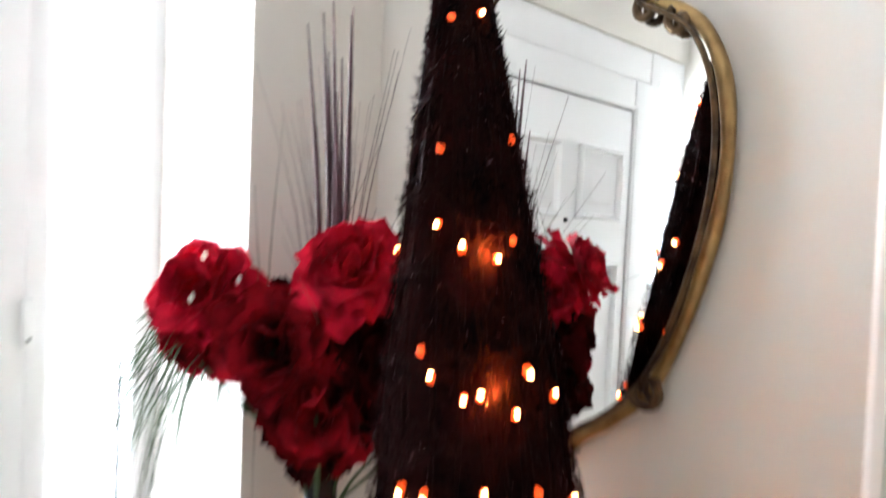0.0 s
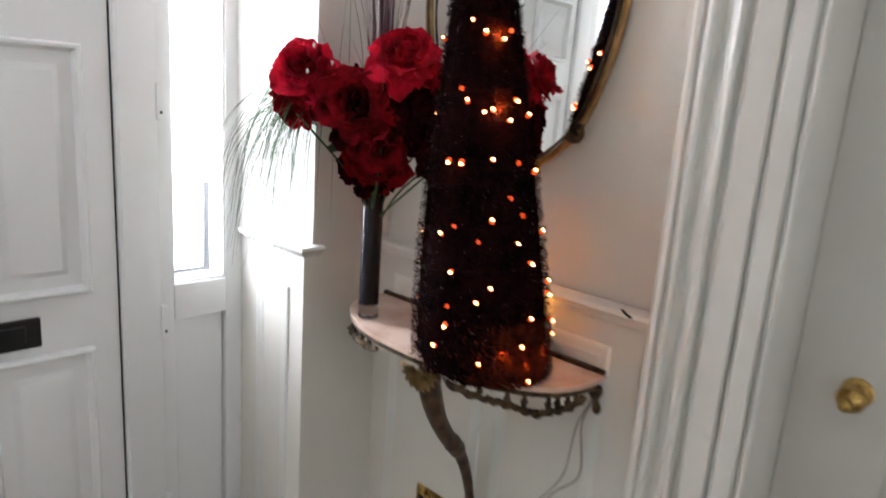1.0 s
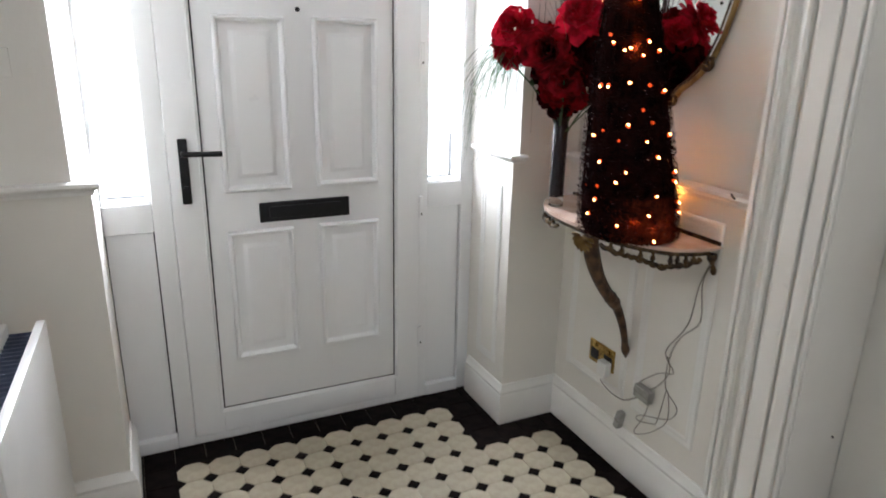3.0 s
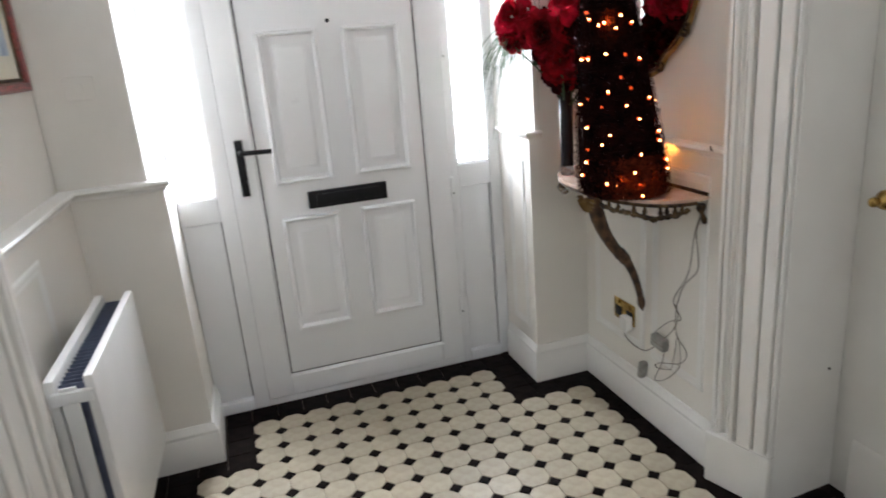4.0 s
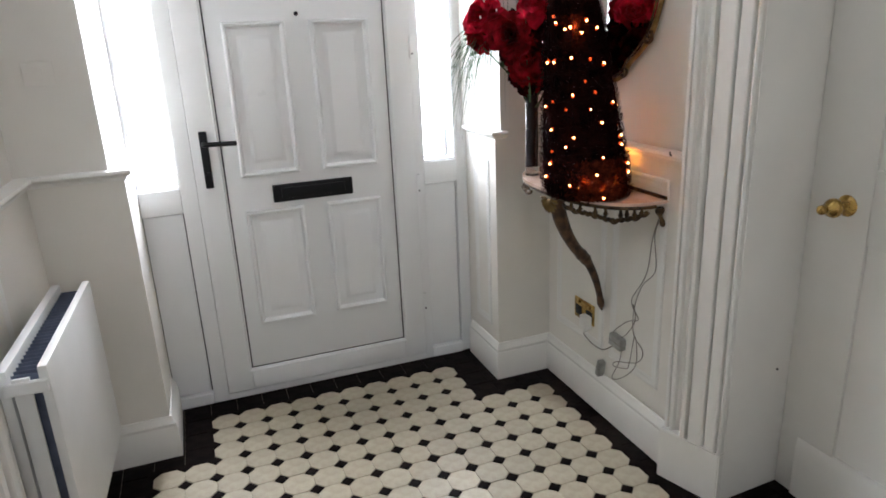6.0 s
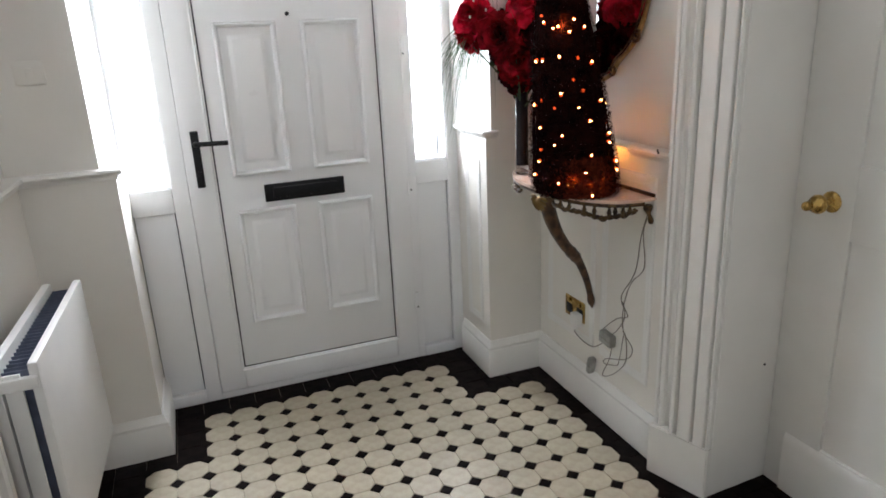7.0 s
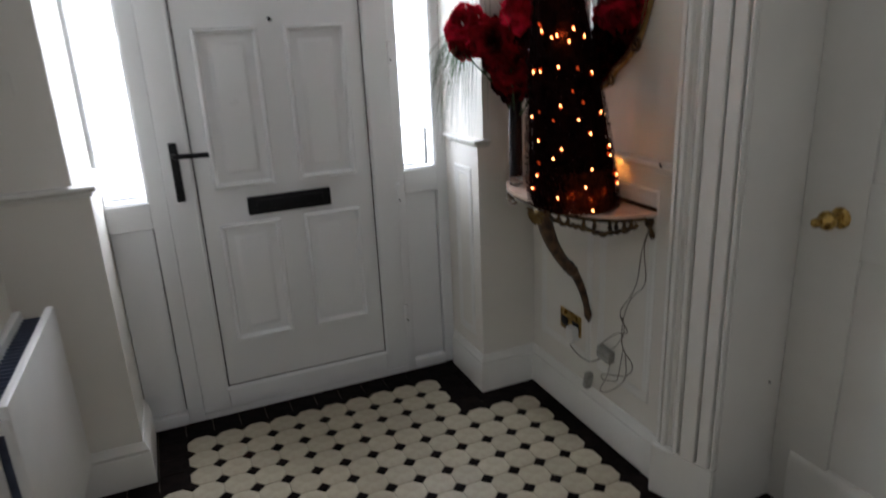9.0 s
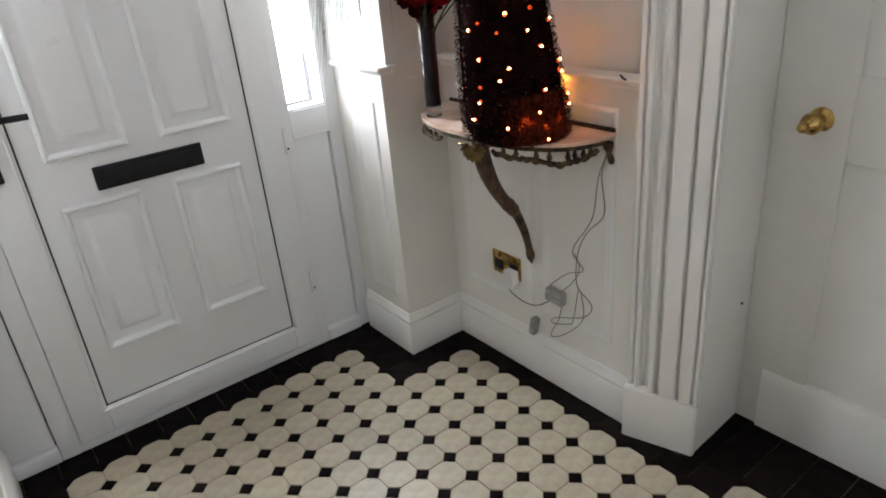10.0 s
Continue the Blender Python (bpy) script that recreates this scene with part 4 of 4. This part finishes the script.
part("plug_body", boxed(-0.030, 0.0, -0.024, 0.024, -0.034, 0.020, bevel=0.006), WHITE_PLASTIC, plug)
part("cord_grip", boxed(-0.024, -0.008, -0.006, 0.006, -0.050, -0.032, bevel=0.003), WHITE_PLASTIC, plug)
CW = X_R - 0.012
for name, y, z, hy, hz, rx in (("adaptor_block", -0.616, 0.352, 0.036, 0.023, 4), ("control_box", -0.514, 0.195, 0.012, 0.034, 12)):
    ob = empty("cable_adaptor", "small grey plastic adaptor hanging on the light cable", "adaptor", (CW - 0.004, y, z), "adaptors on the cable")
    ob.rotation_euler = (radians(rx), 0, 0)
    part(name, boxed(-0.014, 0.014, -hy, hy, -hz, hz, bevel=0.005), GREY_PLASTIC, ob)
    part("seam", boxed(-0.0146, 0.0146, -hy * 0.98, hy * 0.98, -0.001, 0.001), CABLE, ob)
cable = empty("light_cable", "thin brown twin cable hanging in loops below the console", "cable", (CW, -0.7, 0.5))


def lead(points, r=0.0016, mat=CABLE):
    bm = bmesh.new()
    tube(bm, [p - Vector((CW, -0.7, 0.5)) for p in smooth_line([(CW + dx, y, z) for dx, y, z in points], 8)], r, 6)
    part("lead", bm, mat, cable)


lead([(0, -0.819, 0.884), (-0.004, -0.796, 0.81), (0, -0.804, 0.691), (-0.004, -0.749, 0.622), (0, -0.712, 0.555), (-0.005, -0.704, 0.48), (0, -0.708, 0.414),
      (-0.006, -0.768, 0.377), (-0.004, -0.735, 0.321), (0, -0.608, 0.264), (-0.006, -0.603, 0.245), (0, -0.664, 0.263), (-0.004, -0.691, 0.291), (0, -0.708, 0.407)])
lead([(-0.004, -0.812, 0.874), (0, -0.781, 0.794), (-0.004, -0.77, 0.688), (0, -0.74, 0.627), (-0.004, -0.695, 0.557), (0, -0.691, 0.52), (-0.006, -0.734, 0.487),
      (0, -0.665, 0.451), (-0.004, -0.596, 0.388), (0, -0.586, 0.368)])
lead([(0, -0.695, 0.528), (-0.006, -0.717, 0.499), (-0.004, -0.708, 0.459), (0, -0.665, 0.402), (0, -0.63, 0.37)])
lead([(-0.004, -0.708, 0.42), (0, -0.721, 0.397), (-0.006, -0.735, 0.318), (0, -0.682, 0.247), (-0.004, -0.626, 0.201), (-0.004, -0.592, 0.194), (0, -0.627, 0.272), (0, -0.644, 0.351)])
lead([(-0.010, -0.412, 0.31), (-0.012, -0.407, 0.295), (-0.006, -0.458, 0.274), (0, -0.52, 0.276), (0, -0.585, 0.32)], 0.0022, CABLE)
nail = empty("wall_nail", "small dark nail in the dado rail", "nail", (X_R - 0.03, -0.862, DADO + 0.006))
bm = bmesh.new()
tube(bm, [(0, 0.0, 0), (-0.012, -0.016, -0.003), (-0.02, -0.03, -0.004)], 0.003, 6)
part("shank", bm, BLACK_METAL, nail)

# small dark disc standing in for a nail hole
speck = empty("wall_speck", "tiny dark nail-hole speck in the doorway return", "pin", (0.733, -1.1165, 0.426))
bm = bmesh.new()
lathe(bm, [(0.0035, 0.0), (0.0035, 0.003), (0.0015, 0.005)], sides=10, m=pose(0, 0, 0, 90))
part("speck_disc", bm, BLACK_METAL, speck)

# ---- radiator on the left wall ----
rad = empty("radiator", "white double-panel radiator hung on the panelled wall", "radiator")
rad.matrix_world = LM @ pose(0.030, -0.55, 0.285)
RL, RH = 0.295, 0.52
part("front_panel", boxed(0.120, 0.142, -RL, RL, 0.0, RH, bevel=0.007), RAD_WHITE, rad)
part("rear_panel", boxed(0.038, 0.062, -RL, RL, 0.0, RH, bevel=0.007), RAD_WHITE, rad)
for k in range(26):
    y = -RL + 0.02 + k * (2 * RL - 0.04) / 25
    part("fin", boxed(0.063, 0.119, y - 0.0012, y + 0.0012, 0.03, RH - 0.022), RAD_FIN, rad)
for z in (0.035, RH - 0.06):
    bm = bmesh.new()
    box(bm, 0.05, 0.138, -RL - 0.012, -RL + 0.006, z, z + 0.03, bevel=0.006)
    part("end_bridge", bm, RAD_WHITE, rad)
for y in (-RL + 0.08, RL - 0.08):
    part("wall_bracket", boxed(-0.03, 0.046, y - 0.015, y + 0.015, 0.04, RH - 0.20, bevel=0.002), RAD_WHITE, rad)
part("end_plate", boxed(0.068, 0.104, -RL - 0.004, -RL + 0.004, 0.02, RH - 0.022, bevel=0.002), RAD_WHITE, rad)

# ---- framed picture on the left wall ----
pic = empty("framed_picture", "blue watercolour in a cream mount and red-brown frame", "picture")
pic.matrix_world = LM @ pose(-0.03, -0.626, 1.408, 0, 0, 90)
PW, PH = 0.56, 0.56
bm = frame_moulding(PW, PH, [(0.0, 0.0), (0.0, 0.020), (0.006, 0.024), (0.022, 0.020), (0.028, 0.012), (0.030, 0.004)])
part("frame", bm, FRAME_RED, pic)
bm = frame_moulding(PW - 0.056, PH - 0.056, [(0.0, 0.0), (0.0, 0.013), (0.006, 0.014), (0.010, 0.008)])
part("slip", moved(bm, pose(0.028, 0, 0.028)), GILT, pic, "thin dark gilt slip")
part("mount", boxed(0.03, PW - 0.03, -0.006, -0.002, 0.03, PH - 0.03), MOUNT, pic)
part("painting", boxed(0.085, PW - 0.085, -0.0085, -0.0062, 0.10, PH - 0.08), PAINTING, pic, "loose blue and grey watercolour")

# ---- small fittings ----
sw = empty("light_switch", "cream painted light switch plate on the wall", "switch", (-1.27, -0.092, 1.40))
part("plate", boxed(-0.043, 0.043, -0.006, 0.0, -0.036, 0.036, bevel=0.003), CREAM, sw)
part("rocker", boxed(-0.010, 0.010, -0.009, -0.005, -0.014, 0.014, bevel=0.002), CREAM, sw)

# ---- floor tiles ----
PITCH = 0.106
CUT = 0.0265          # the octagon's cut corner
floor_ob = bpy.data.objects["floor"]


def tile_mesh(name, outline, mat, bevel=0.0018, h=0.006):
    """A thin tile with a slightly rounded rim; the top lies at 0."""
    bm = bmesh.new()
    n = len(outline)
    lo = [bm.verts.new((x, y, -h)) for x, y in outline]
    mid = [bm.verts.new((x, y, -bevel)) for x, y in outline]
    hi = [bm.verts.new((x * (1 - bevel / max(0.01, math.hypot(x, y))), y * (1 - bevel / max(0.01, math.hypot(x, y))), 0)) for x, y in outline]
    for a, b in ((lo, mid), (mid, hi)):
        for i in range(n):
            bm.faces.new((a[i], a[(i + 1) % n], b[(i + 1) % n], b[i]))
    bm.faces.new(hi)
    return mesh_of(name, bm, mat)


g = 0.0006
hp, c = PITCH / 2 - g, CUT + g * 0.4
OCT = [(hp - c, -hp), (hp, -hp + c), (hp, hp - c), (hp - c, hp), (-hp + c, hp), (-hp, hp - c), (-hp, -hp + c), (-hp + c, -hp)]
r = CUT - 0.0017
DOT = [(r, 0), (0, r), (-r, 0), (0, -r)]
HALF = PITCH / 2 - 0.0007
SQ = [(-HALF, -HALF), (HALF, -HALF), (HALF, HALF), (-HALF, HALF)]
M_OCT, M_DOT, M_SQ = tile_mesh("octagon_tile", OCT, TILE_WHITE), tile_mesh("dot_tile", DOT, TILE_BLACK), tile_mesh("border_tile", SQ, TILE_BLACK)


def in_field(i, j):
    """Octagon cell with its middle at ((i + 0.5), (j + 0.5)) pitches; true inside the cream field."""
    x, y = (i + 0.5) * PITCH, (j + 0.5) * PITCH
    if y > 0.106:
        return False
    if y > -0.212:
        return -0.954 < x < 0.106
    if y > -1.25:
        return -1.166 < x < 0.424
    return -1.166 < x < 0.53


def piece(mesh, name, x, y, rot=0.0, dz=0.0):
    ob = new(name, mesh)
    ob.location, ob.rotation_euler = (x, y, dz), (random.uniform(-0.004, 0.004), random.uniform(-0.004, 0.004), rot)
    ob.parent = floor_ob
    return ob


cells = [(i, j) for j in range(2, -44, -1) for i in range(-16, 8)]
joined = {"octagon_tile": ([], [], TILE_WHITE), "dot_tile": ([], [], TILE_BLACK), "border_tile": ([], [], TILE_BLACK)}
count = {"octagon_tile": 0, "dot_tile": 0, "border_tile": 0}


def lay(mesh, name, outline, x, y):
    count[name] += 1
    if count[name] <= 300:
        piece(mesh, name, x, y, random.uniform(-0.004, 0.004), random.uniform(-0.0003, 0.0003))
    else:
        vs, fs, _ = joined[name]
        base = len(vs)
        vs.extend((x + a, y + b, 0.0) for a, b in outline)
        fs.append(tuple(range(base, base + len(outline))))


for i, j in cells:
    x, y = (i + 0.5) * PITCH, (j + 0.5) * PITCH
    if in_field(i, j):
        lay(M_OCT, "octagon_tile", OCT, x, y)
    elif (-1.45 < x < 0.62 and y > -1.0) or (-1.72 < x < 0.88 and y < -1.0):
        lay(M_SQ, "border_tile", SQ, x, y)
for i, j in cells:
    x, y = (i + 1) * PITCH, (j + 1) * PITCH
    n = sum(in_field(i + a, j + b) for a in (0, 1) for b in (0, 1))
    if n:
        lay(M_DOT, "dot_tile", DOT, x, y)
for name, (vs, fs, mat) in joined.items():
    if vs:
        me = bpy.data.meshes.new("far_" + name)
        me.from_pydata(vs, [], fs)
        me.materials.append(mat)
        ob = new("far_" + name, me)
        ob.parent = floor_ob
        ob["kind"] = "stuff"
